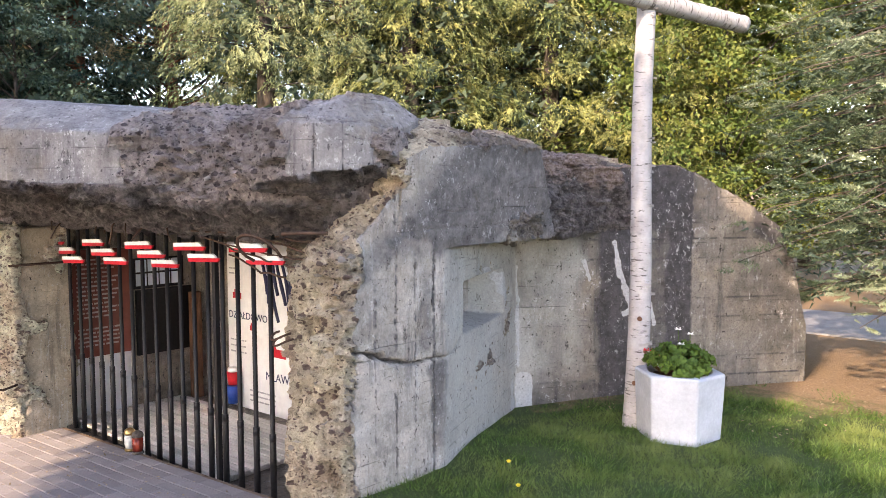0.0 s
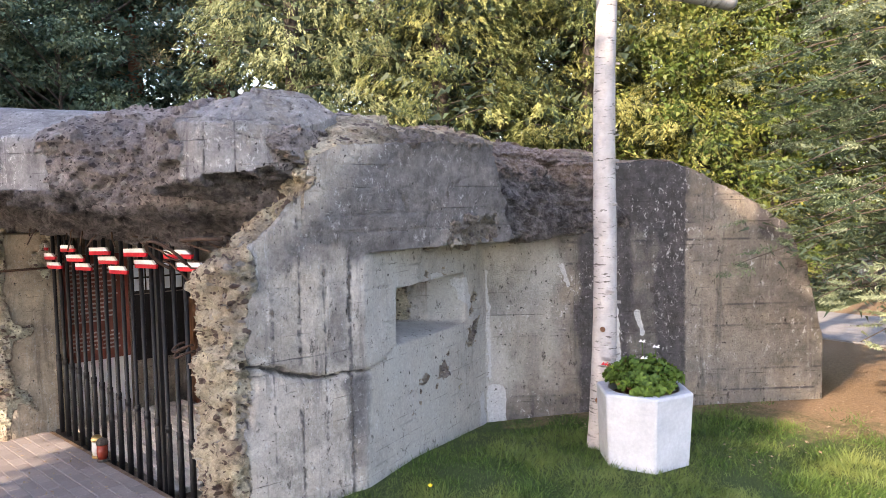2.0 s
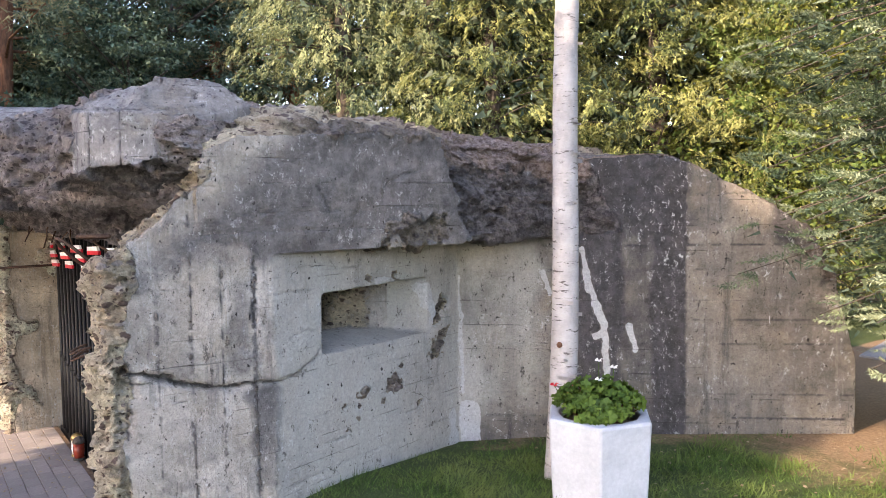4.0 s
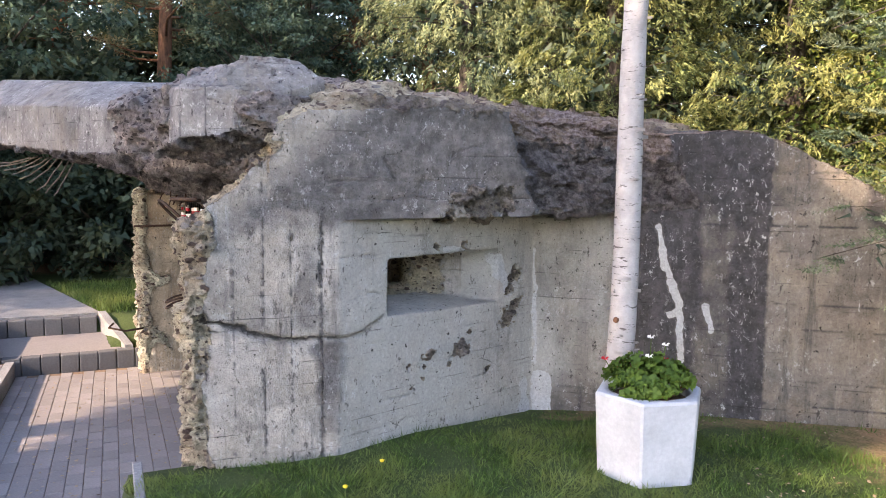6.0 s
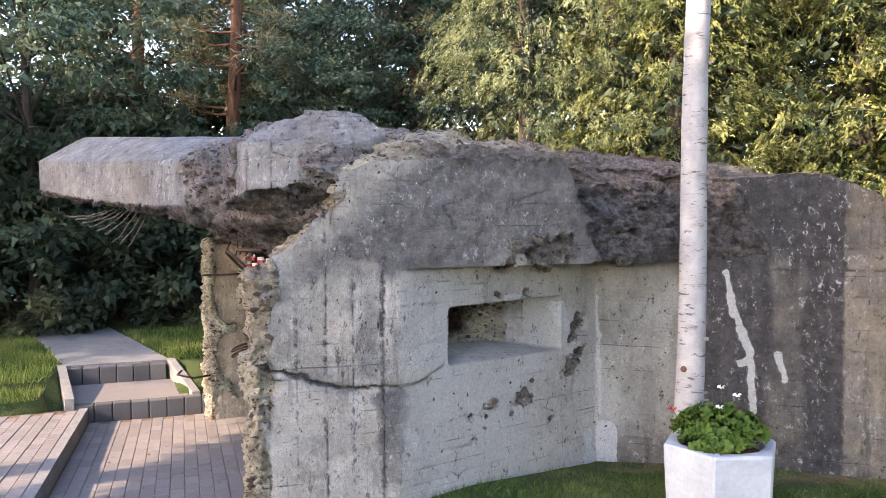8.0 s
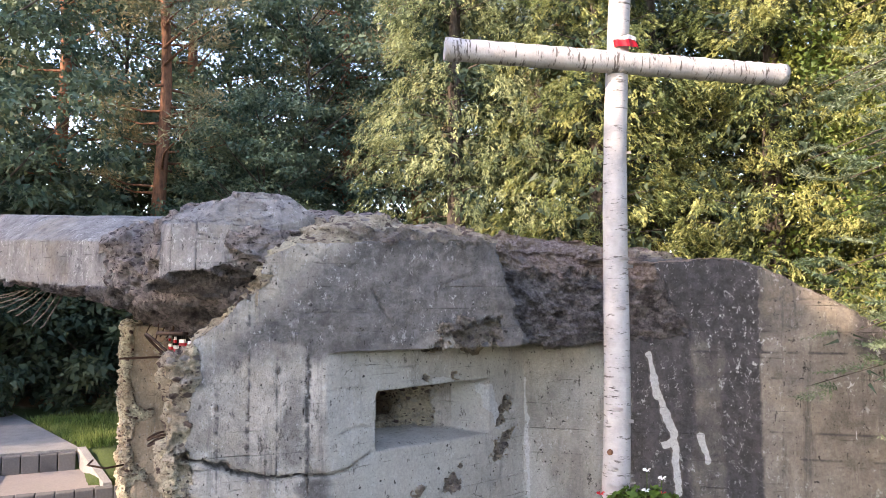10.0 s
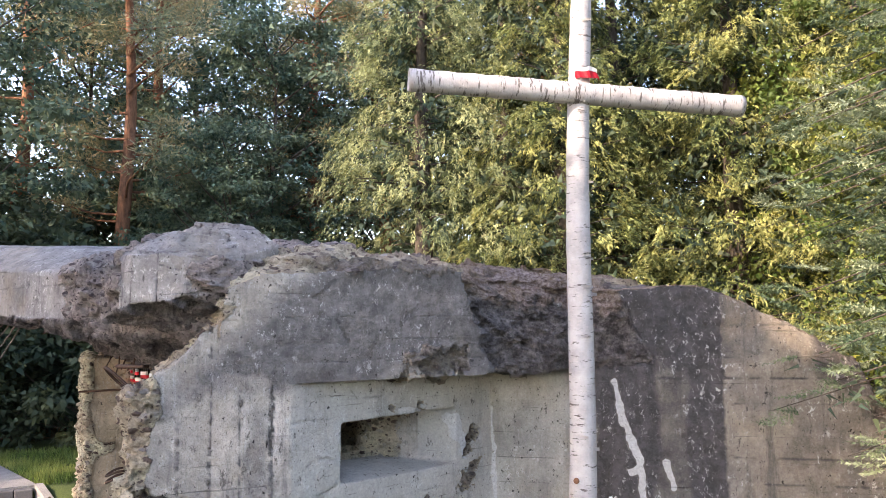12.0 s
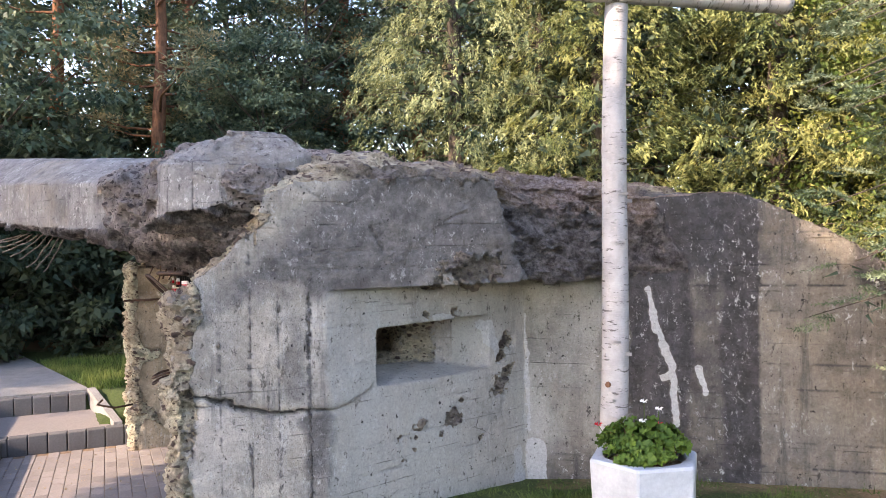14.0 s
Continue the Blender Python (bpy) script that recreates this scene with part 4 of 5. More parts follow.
def letters(e, text, size, m, mat, label=""):
    cu = bpy.data.curves.new("lettering", "FONT")
    cu.body, cu.size, cu.extrude = text, size, 0.001
    tmp = new("lettering", cu)
    dg = bpy.context.evaluated_depsgraph_get()
    me = bpy.data.meshes.new_from_object(tmp.evaluated_get(dg))
    bpy.data.objects.remove(tmp)
    me.transform(m)
    link_mesh("lettering", me, mat, e, label)


def build_room():
    # tall brown and white panel on the rear wall
    e = base("information_panel", -7.2, 3.55, -0.5)
    tagged(e, "tall information panel, brown above with pale lines of print, white below", "panel")
    part("board", box(-7.24, 3.16, -0.5, -7.205, 3.86, 1.12, bevel=0.004), M_SIGN, e)
    part("brown_field", box(-7.205, 3.26, 0.09, -7.199, 3.86, 1.12), M_BROWN, e, "brown printed field")
    rows = [(1.02 - 0.042 * k, 0.06, 0.38 + 0.14 * ((k * 37) % 10) / 10) for k in range(14)] + [(0.36 - 0.04 * k, 0.06, 0.5) for k in range(5)]
    bars_of_text(e, "print", (-7.196, 3.26, 0), (0, 1, 0), rows, simple("pale_print", (0.45, 0.36, 0.33), (0.5, 0.4, 0.37), 20, 0.6), 0.016, 2)
    # dark panel with a small barred window above
    e = base("dark_panel", -7.2, 4.2, 0.0)
    tagged(e, "black display board on the rear wall", "display board")
    part("board", box(-7.245, 3.92, 0.02, -7.21, 4.56, 0.68, bevel=0.004), M_BLACK, e)
    part("frame", box(-7.21, 4.54, 0.02, -7.19, 4.57, 0.68), M_BRASS, e, "thin brass edge")
    w = base("window_1", -7.24, 4.2, 0.7)
    tagged(w, "small barred window with pale panes in the rear wall", "window", kind="structure")
    pane_mat = Nodes("frosted_pane", 0.3)
    pane_mat = pane_mat.done((0.62, 0.68, 0.78))
    for k in range(4):
        for j in range(2):
            part("pane", box(-7.235, 3.93 + 0.13 * k, 0.72 + 0.14 * j, -7.225, 4.04 + 0.13 * k, 0.84 + 0.14 * j), pane_mat, w)
    part("window_frame", box(-7.248, 3.90, 0.69, -7.236, 4.46, 1.0), M_BLACK, w)
    # white board with a blue drawing and red squares
    e = base("map_board", -6.1, 4.58, -0.5)
    tagged(e, "white map board with dark blue strokes and red marks", "map board")
    part("board", box(-6.62, 4.575, -0.5, -5.55, 4.615, 1.16, bevel=0.004), M_SIGN, e)
    rnd = random.Random(3)
    for k in range(10):
        x = -6.05 + 0.052 * k
        pts = [(x + 0.10 * math.sin(j * 0.5 + k) * 0.4 + 0.012 * j, 4.568, 1.02 - 0.085 * j) for j in range(5 + k % 4)]
        part("blue_stroke", tube(pts, [0.008 + 0.012 * (1 - abs(j / len(pts) - 0.5)) for j in range(len(pts))], 6), M_INK, e)
    for x, z, w, h in ((-6.52, 0.60, 0.13, 0.06), (-5.95, 0.08, 0.24, 0.08), (-6.58, -0.20, 0.10, 0.05), (-6.25, 0.3, 0.08, 0.05)):
        part("red_mark", box(x, 4.566, z, x + w, 4.574, z + h), M_RED, e)
        part("red_mark", box(x + w * 0.2, 4.566, z + h, x + w * 0.4, 4.574, z + h * 1.5), M_RED, e)
    letters(e, "M\u0141AWA", 0.12, Matrix.Translation((-6.02, 4.572, -0.16)) @ Matrix.Rotation(radians(90), 4, "X"), M_INK)
    letters(e, "DZIA\u0141DOWO", 0.10, Matrix.Translation((-6.60, 4.572, 0.40)) @ Matrix.Rotation(radians(90), 4, "X"), M_INK)
    rows = [(0.18 - 0.06 * k, 0.05, 0.30) for k in range(3)] + [(-0.3 - 0.05 * k, 0.35, 0.75) for k in range(3)] + [(0.9 - 0.05 * k, 0.04, 0.2) for k in range(2)]
    bars_of_text(e, "print", (-6.62, 4.57, 0), (1, 0, 0), rows, M_GREYINK, 0.014, 4)
    # slatted floor
    e = base("slatted_floor", -5.8, 3.8, -0.5)
    tagged(e, "pale slatted wooden walking boards on the bunker floor", "duckboard")
    for k in range(13):
        y = 3.20 + 0.088 * k
        part("slat", box(-7.1, y, -0.462, -4.75, y + 0.074, -0.437, bevel=0.004), M_WOOD, e)
    for x in (-7.0, -5.9, -4.85):
        part("bearer", box(x, 3.2, -0.5, x + 0.05, 4.33, -0.462), M_WOOD, e)
    e = base("flower_bucket", -6.35, 4.4, -0.5)
    tagged(e, "small blue plastic bucket with red and white ribbon", "bucket")
    part("bucket", tube([(-6.42, 4.48, -0.436), (-6.42, 4.48, -0.26)], [0.055, 0.07], 14), M_BLUE, e)
    part("ribbon", tube([(-6.42, 4.48, -0.25), (-6.42, 4.48, -0.12)], [0.05, 0.065], 10), M_RED, e)
    part("ribbon", tube([(-6.42, 4.48, -0.119), (-6.42, 4.48, -0.08)], [0.055, 0.05], 10), M_FLAGWHITE, e)
    # timber prop and conduit against the rear wall
    e = base("timber_prop", -7.1, 4.45, -0.5)
    tagged(e, "leaning weathered timber prop against the rear wall", "prop")
    part("post", box(-7.16, 4.46, -0.5, -7.06, 4.56, 0.62, bevel=0.01), M_TRUNKP, e)


def build_lantern(x, y, body, cap, label):
    z = plaza_z(x) + 0.001
    e = base("grave_lantern", x, y, z)
    tagged(e, label, "lantern", "grave lanterns on the paving")
    part("base", tube([(x, y, z), (x, y, z + 0.015), (x, y, z + 0.02)], [0.042, 0.042, 0.036], 16), cap, e)
    part("glass", tube([(x, y, z + 0.02), (x, y, z + 0.06), (x, y, z + 0.13)], [0.036, 0.042, 0.038], 16), body, e)
    part("lid", tube([(x, y, z + 0.13), (x, y, z + 0.145), (x, y, z + 0.165), (x, y, z + 0.175), (x, y, z + 0.18)], [0.043, 0.045, 0.036, 0.022, 0.008], 16), cap, e)


build_room()
M_CLEAR = simple("cloudy_glass", (0.42, 0.40, 0.36), (0.52, 0.50, 0.46), 20, 0.15, 0, 0.05)
build_lantern(-5.50, 2.962, M_CANDLE, M_TRUNKD, "dark red glass grave lantern with a black lid")
build_lantern(-5.63, 2.968, M_CLEAR, M_BRASS, "clear glass grave lantern with a gilt lid")


# ---- cross ----
def build_cross():
    e = base("birch_cross", -2.36, 4.98, 0)
    tagged(e, "tall cross of white birch logs beside the planter", "cross")
    pts, rad = [], []
    for i in range(66):
        z = -0.1 + 4.3 * i / 65
        pts.append((-2.36 + 0.012 * math.sin(z * 2.1), 4.965 + 0.037 * z + 0.012 * math.sin(z * 1.7), z))
        rad.append(0.080 - 0.0055 * z + 0.003 * noise.noise((0, 0, z * 6)) + 0.02 * max(0, 0.15 - z))
    up = part("upright", tube(pts, rad, 24), M_BIRCH, e)
    c, d = Vector((-2.318, 5.043, 2.958)), Vector((0.30, 0.95, -0.045)).normalized()
    ends = tube([Vector((0, 0, (s / 30) * 1.0)) for s in range(-30, 31)], [0.064 + 0.002 * math.sin(k * 1.3) + 0.0015 * math.sin(k * 3.1) for k in range(61)], 20)
    bar = part("crossbar", ends, M_BIRCH_BAR, e)
    bar.matrix_world = Matrix.Translation(c) @ d.to_track_quat("Z", "X").to_matrix().to_4x4()
    # curls of loose bark and knots
    rnd = random.Random(11)
    for k in range(26):
        z = rnd.uniform(0.3, 3.7)
        a = rnd.uniform(-2.2, 1.0)
        r = 0.080 - 0.0055 * z
        p = Vector((-2.36 + 0.012 * math.sin(z * 2.1), 4.965 + 0.037 * z + 0.012 * math.sin(z * 1.7), z))
        bm = bmesh.new()
        w, h = rnd.uniform(0.015, 0.05), rnd.uniform(0.010, 0.028)
        rows = []
        for i in range(5):
            f = i / 4
            ang = a + w / r * f
            rr = r + 0.001 + 0.026 * f * f
            q = p + Vector((math.cos(ang) * rr, math.sin(ang) * rr, 0))
            rows.append((bm.verts.new(q + Vector((0, 0, h / 2 * (1 - 0.3 * f)))), bm.verts.new(q - Vector((0, 0, h / 2)))))
        for (a1, b1), (a2, b2) in zip(rows, rows[1:]):
            bm.faces.new((a1, b1, b2, a2))
        bmesh.ops.solidify(bm, geom=bm.faces[:], thickness=0.0012)
        part("bark_curl", bm, M_BIRCH, e)
    for z, a in ((0.22, -0.6), (0.55, -0.3), (0.78, -0.9), (0.33, -1.2)):
        p = Vector((-2.36, 4.965 + 0.037 * z, z))
        q = p + Vector((math.cos(a), math.sin(a), 0)) * 0.078
        part("knot", tube([q - Vector((math.cos(a), math.sin(a), 0)) * 0.02, q + Vector((math.cos(a), math.sin(a), 0)) * 0.006, q + Vector((math.cos(a), math.sin(a), 0)) * 0.010], [0.018, 0.016, 0.008], 8), M_TRUNKP, e)
    # folded white and red ribbon over the crossing
    rib = base("ribbon", -2.22, 5.08, 3.05)
    tagged(rib, "folded white and red ribbon tied above the crossing", "ribbon")
    for nm, z0, z1, mt in (("red_band", 3.04, 3.085, M_RED), ("white_band", 3.0855, 3.11, M_FLAGWHITE)):
        bm = bmesh.new()
        rows = []
        for i in range(13):
            f = i / 12
            ang = -1.35 + 2.2 * f
            rr = 0.082 + 0.006 * math.sin(f * 17)
            x, y = -2.355 + math.cos(ang) * rr, 5.095 + math.sin(ang) * rr
            rows.append((bm.verts.new((x + 0.02 * (z0 < 3.05), y, z0 + 0.004 * math.sin(f * 9))), bm.verts.new((x, y, z1 + 0.005 * math.sin(f * 13)))))
        for (a1, b1), (a2, b2) in zip(rows, rows[1:]):
            bm.faces.new((a1, a2, b2, b1))
        bmesh.ops.solidify(bm, geom=bm.faces[:], thickness=0.004)
        part(nm, bm, mt, rib)


build_cross()


# ---- planter ----
PX, PY = -2.03, 4.95


def build_planter():
    e = base("planter", PX, PY, 0)
    tagged(e, "white painted hexagonal concrete planter on the lawn", "planter")
    bm = bmesh.new()
    rings = []
    for r, z in ((0.272, -0.03), (0.276, 0.02), (0.298, 0.445), (0.292, 0.456), (0.286, 0.46), (0.235, 0.46), (0.228, 0.452), (0.222, 0.38)):
        ring = []
        for k in range(6):
            a0, a1 = radians(60 * k + 16), radians(60 * k + 76)
            for f in (0.03, 0.5, 0.97):
                x = math.cos(a0) * (1 - f) + math.cos(a1) * f
                y = math.sin(a0) * (1 - f) + math.sin(a1) * f
                if r < 0.24:
                    s = math.hypot(x, y)
                    x, y = x / s * 0.92, y / s * 0.92
                ring.append(bm.verts.new((PX + r * x, PY + r * y, z)))
        rings.append(ring)
    n = len(rings[0])
    for a, b in zip(rings, rings[1:]):
        for k in range(n):
            bm.faces.new((a[k], a[(k + 1) % n], b[(k + 1) % n], b[k]))
    bm.faces.new(rings[0][::-1])
    part("pot", bm, M_WHITE, e)
    soil = bmesh.new()
    vs = [soil.verts.new((PX + 0.218 * math.cos(a), PY + 0.218 * math.sin(a), 0.41)) for a in (2 * math.pi * k / 20 for k in range(20))]
    soil.faces.new(vs)
    part("soil", soil, M_SOIL, e)


build_planter()


# ---- foliage helpers ----
def blades(name, P, D, N, L, W, material, parent=None, label="", shape="rhomb"):
    """Many small leaves at once: base points P, directions D, normals N, lengths L, widths W."""
    D = D / np.linalg.norm(D, axis=1, keepdims=True)
    S = np.cross(D, N)
    S /= np.maximum(np.linalg.norm(S, axis=1, keepdims=True), 1e-6)
    U = np.cross(S, D)
    L, W = L[:, None], W[:, None]
    if shape == "tri":
        V = np.stack([P - S * W / 2, P + S * W / 2, P + D * L], 1)
        k = 3
    else:
        V = np.stack([P, P + D * L * 0.45 + S * W / 2 + U * W * 0.18, P + D * L, P + D * L * 0.45 - S * W / 2 + U * W * 0.18], 1)
        k = 4
    n = len(P)
    me = bpy.data.meshes.new(name)
    me.vertices.add(n * k)
    me.vertices.foreach_set("co", V.astype(np.float32).ravel())
    me.loops.add(n * k)
    me.loops.foreach_set("vertex_index", np.arange(n * k, dtype=np.int32))
    me.polygons.add(n)
    me.polygons.foreach_set("loop_start", np.arange(0, n * k, k, dtype=np.int32))
    me.update(calc_edges=True)
    return link_mesh(name, me, material, parent, label)


def unit(rs, n):
    v = rs.normal(size=(n, 3))
    return v / np.linalg.norm(v, axis=1, keepdims=True)


def rot_z(v, a):
    c, s = np.cos(a), np.sin(a)
    return np.stack([v[:, 0] * c - v[:, 1] * s, v[:, 0] * s + v[:, 1] * c, v[:, 2]], 1)


def build_conifer(name, label, seed, height, radius, bark, needles, n_branch, per, L, W, droop, hang, group="", start=0.03):
    """A dense conifer: whorls of drooping boughs, each clothed in short sprays; outline left uneven."""
    rs = np.random.RandomState(seed)
    e = base(name)
    tagged(e, label, "tree", group)
    part("trunk", tube([(0.02 * math.sin(k), 0.02 * math.cos(k * 1.7), height * k / 10 - 0.1) for k in range(11)], [0.16 * (1 - k / 10.6) * height / 8 + 0.01 for k in range(11)], 9), bark, e)
    h = height * (start + (0.97 - start) * rs.rand(n_branch) ** 1.15)
    az = rs.rand(n_branch) * 2 * np.pi
    lobes = 1 + 0.13 * np.sin(az * 3 + seed) + 0.10 * np.sin(h * 3.1 + az * 2)
    bl = radius * (1 - h / height) ** 0.75 * lobes * (0.72 + 0.38 * rs.rand(n_branch)) + 0.12
    # tufts along the boughs, each a fan of sprays; the inner growth is sparse
    tufts, fan = per // 14, 20
    f = 1 - 0.75 * rs.rand(n_branch, tufts) ** 1.5
    r = f * bl[:, None]
    z = h[:, None] + (0.16 * r - droop * r * r / max(radius, 0.5)) - np.abs(rs.normal(size=r.shape)) * 0.10 * (0.4 + hang)
    side = rs.normal(size=r.shape) * (0.09 + 0.16 * (1 - f) * bl[:, None])
    ca, sa = np.cos(az)[:, None], np.sin(az)[:, None]
    C = np.stack([ca * r - sa * side, sa * r + ca * side, z], 2).reshape(-1, 3)
    nt = len(C)
    out = np.stack([np.repeat(np.cos(az), tufts), np.repeat(np.sin(az), tufts), np.zeros(nt)], 1)
    aim = rot_z(out, rs.normal(size=nt) * 0.7) + np.array([0, 0, -hang]) * (0.4 + 1.2 * rs.rand(nt)[:, None])
    size = np.repeat(0.7 + 0.6 * rs.rand(nt), fan)
    C, aim = np.repeat(C, fan, 0), np.repeat(aim, fan, 0)
    n = len(C)
    aim = aim / np.linalg.norm(aim, axis=1, keepdims=True)
    P = C + aim * (rs.rand(n, 1) - 0.25) * (0.24 * size)[:, None] + rs.normal(size=(n, 3)) * 0.018
    D = aim + rs.normal(size=(n, 3)) * 0.33
    N = np.array([0, 0, 1.0]) + unit(rs, n) * 0.8
    ll = L * (0.55 + 0.7 * rs.rand(n)) * size
    # Sparse dark blades near the trunk put shade into the gaps of the crown.
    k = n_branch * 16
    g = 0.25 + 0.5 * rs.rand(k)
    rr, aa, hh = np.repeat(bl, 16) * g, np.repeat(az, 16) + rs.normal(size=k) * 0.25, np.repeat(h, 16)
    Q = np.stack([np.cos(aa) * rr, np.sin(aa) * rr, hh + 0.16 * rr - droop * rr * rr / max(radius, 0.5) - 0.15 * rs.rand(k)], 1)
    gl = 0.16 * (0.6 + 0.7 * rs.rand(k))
    blades("inner_growth", Q, unit(rs, k) + np.array([0, 0, -0.5]), unit(rs, k), gl, gl * 0.5, L_DEEP_SHADE, e, shape="tri")["kind"] = "stuff"
    blades("crown", P, D, N, ll, ll * W, needles, e, shape="tri")
    bm = bmesh.new()
    for k in range(0, n_branch, 3):
        a = Vector((0, 0, h[k]))
        pts = [a + Vector((math.cos(az[k]) * bl[k] * g * 0.9, math.sin(az[k]) * bl[k] * g * 0.9, 0.16 * bl[k] * g - droop * (bl[k] * g) ** 2 / max(radius, 0.5))) for g in (0, 0.35, 0.7, 1)]
        t = tube(pts, [0.018, 0.013, 0.008, 0.003], 4, cap=False)
        me = bpy.data.meshes.new("tmp")
        t.to_mesh(me)
        t.free()
        bm.from_mesh(me)
        bpy.data.meshes.remove(me)
    part("branchwork", bm, bark, e)["kind"] = "stuff"
    return e


def build_broadleaf(name, label, seed, height, spread, bark, leaves, n_clump, per, L, crown_from=0.3, trunk_r=0.10, group="", flat=0.45, lean=0.0):
    """A trunk with limbs, and leaves in loose clumps at the limbs' ends."""
    rs = np.random.RandomState(seed)
    e = base(name)
    tagged(e, label, "tree" if height > 3.4 else "shrub", group)
    part("trunk", tube([(lean * (k / 8) ** 2 + 0.05 * math.sin(k + seed), 0.05 * math.cos(k * 1.3 + seed), height * 0.92 * k / 8 - 0.15) for k in range(9)], [trunk_r * (1 - k / 8.8) + 0.008 for k in range(9)], 9), bark, e)
    cz = height * (crown_from + (1 - crown_from) * rs.rand(n_clump))
    rel = (cz / height - crown_from) / (1 - crown_from)
    rad = spread * np.sqrt(np.clip(np.sin(np.pi * (0.12 + 0.83 * rel)), 0.05, 1)) * rs.rand(n_clump) ** 0.45
    az = rs.rand(n_clump) * 2 * np.pi
    C = np.stack([rad * np.cos(az) + lean * (cz / height) ** 2, rad * np.sin(az), cz], 1)
    size = spread * (0.16 + 0.16 * rs.rand(n_clump))
    off = unit(rs, n_clump * per) * (rs.rand(n_clump * per, 1) ** 0.5) * np.array([1, 1, flat])
    P = np.repeat(C, per, 0) + off * np.repeat(size, per)[:, None]
    n = len(P)
    D = off + rs.normal(size=(n, 3)) * 0.5 + np.array([0, 0, -0.35])
    N = np.array([0, 0, 1.0]) + unit(rs, n) * 0.9
    ll = L * (0.6 + 0.8 * rs.rand(n))
    blades("crown", P, D, N, ll, ll * 0.75, leaves, e, shape="tri")
    bm = bmesh.new()
    for k in range(0, n_clump, 3):
        c = Vector(C[k])
        a = Vector((lean * 0.3, 0, max(height * crown_from * 0.6, c.z - rad[k] * 0.8)))
        mid = a.lerp(c, 0.5) + Vector((0, 0, -0.06 * rad[k]))
        t = tube([a, mid, c], [trunk_r * 0.3, trunk_r * 0.2, 0.006], 5, cap=False)
        me = bpy.data.meshes.new("tmp")
        t.to_mesh(me)
        t.free()
        bm.from_mesh(me)
        bpy.data.meshes.remove(me)
    part("branchwork", bm, bark, e)["kind"] = "stuff"
    return e


def place(e, x, y, z=0, rz=0, s=1.0):
    e.matrix_world = Matrix.LocRotScale((x, y, z), Euler((0, 0, radians(rz))), (s, s, s))
    return e


def again(e, x, y, z=0, rz=0, s=1.0):
    c = copy_thing(e, pose(x, y, z, 0, 0, rz))
    c.matrix_world = Matrix.LocRotScale((x, y, z), Euler((0, 0, radians(rz))), (s, s, s))
    return c


# ---- trees behind the bunker ----
spruce = build_conifer("spruce", "dense grey-green spruce with hanging sprays behind the bunker", 3, 9.5, 2.0, M_TRUNKD, L_SPRUCE, 330, 238, 0.056, 0.34, 0.22, 0.95, "conifers behind the bunker")
thuja = build_conifer("thuja", "dense yellow-green thuja tree behind the bunker", 8, 9.0, 1.9, M_TRUNKD, L_THUJA, 320, 238, 0.060, 0.36, 0.10, 0.8, "conifers behind the bunker")
place(spruce, -9.6, 7.4, 0, 20)
place(thuja, -8.1, 9.0, 0, 0)
again(thuja, -6.9, 11.2, 0, 130, 1.06)
again(spruce, -8.9, 8.5, 0, 200, 0.9)
again(spruce, -8.4, 12.4, 0, 80, 1.1)
again(thuja, -8.7, 10.5, 0, 250, 1.15)
again(thuja, -5.4, 12.0, 0, 60, 0.95)
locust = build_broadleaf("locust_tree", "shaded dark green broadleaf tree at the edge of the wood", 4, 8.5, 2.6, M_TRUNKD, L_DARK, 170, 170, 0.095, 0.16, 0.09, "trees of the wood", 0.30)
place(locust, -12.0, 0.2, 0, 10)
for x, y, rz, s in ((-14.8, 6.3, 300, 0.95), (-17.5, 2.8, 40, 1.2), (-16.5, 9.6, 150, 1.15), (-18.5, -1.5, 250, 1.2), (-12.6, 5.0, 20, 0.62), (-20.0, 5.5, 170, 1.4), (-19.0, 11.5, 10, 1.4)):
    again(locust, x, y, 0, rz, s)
light_tree = build_broadleaf("young_tree", "light yellow-green young broadleaf tree in the sun", 6, 7.0, 2.0, M_TRUNKD, L_LIGHT, 170, 170, 0.075, 0.10, 0.05, "young trees", 0.6)
place(light_tree, -5.6, 12.6, 0, 0)
for x, y, rz, s in ((-4.0, 14.0, 120, 1.1), (-2.2, 15.5, 200, 1.15), (-6.5, 15.5, 50, 1.3), (-4.2, 11.8, 300, 0.8), (0.6, 16.5, 30, 1.2), (-15.0, 13.0, 30, 1.5)):
    again(light_tree, x, y, 0, rz, s)
for x, y, rz, s in ((-7.5, 18.5, 10, 1.3), (-1.6, 14.2, 130, 1.0), (2.0, 15.0, 250, 1.2), (-10.0, 15.0, 200, 1.35), (-4.6, 18.0, 60, 1.4), (1.5, 20.0, 100, 1.5)):
    again(locust, x, y, 0, rz, s)


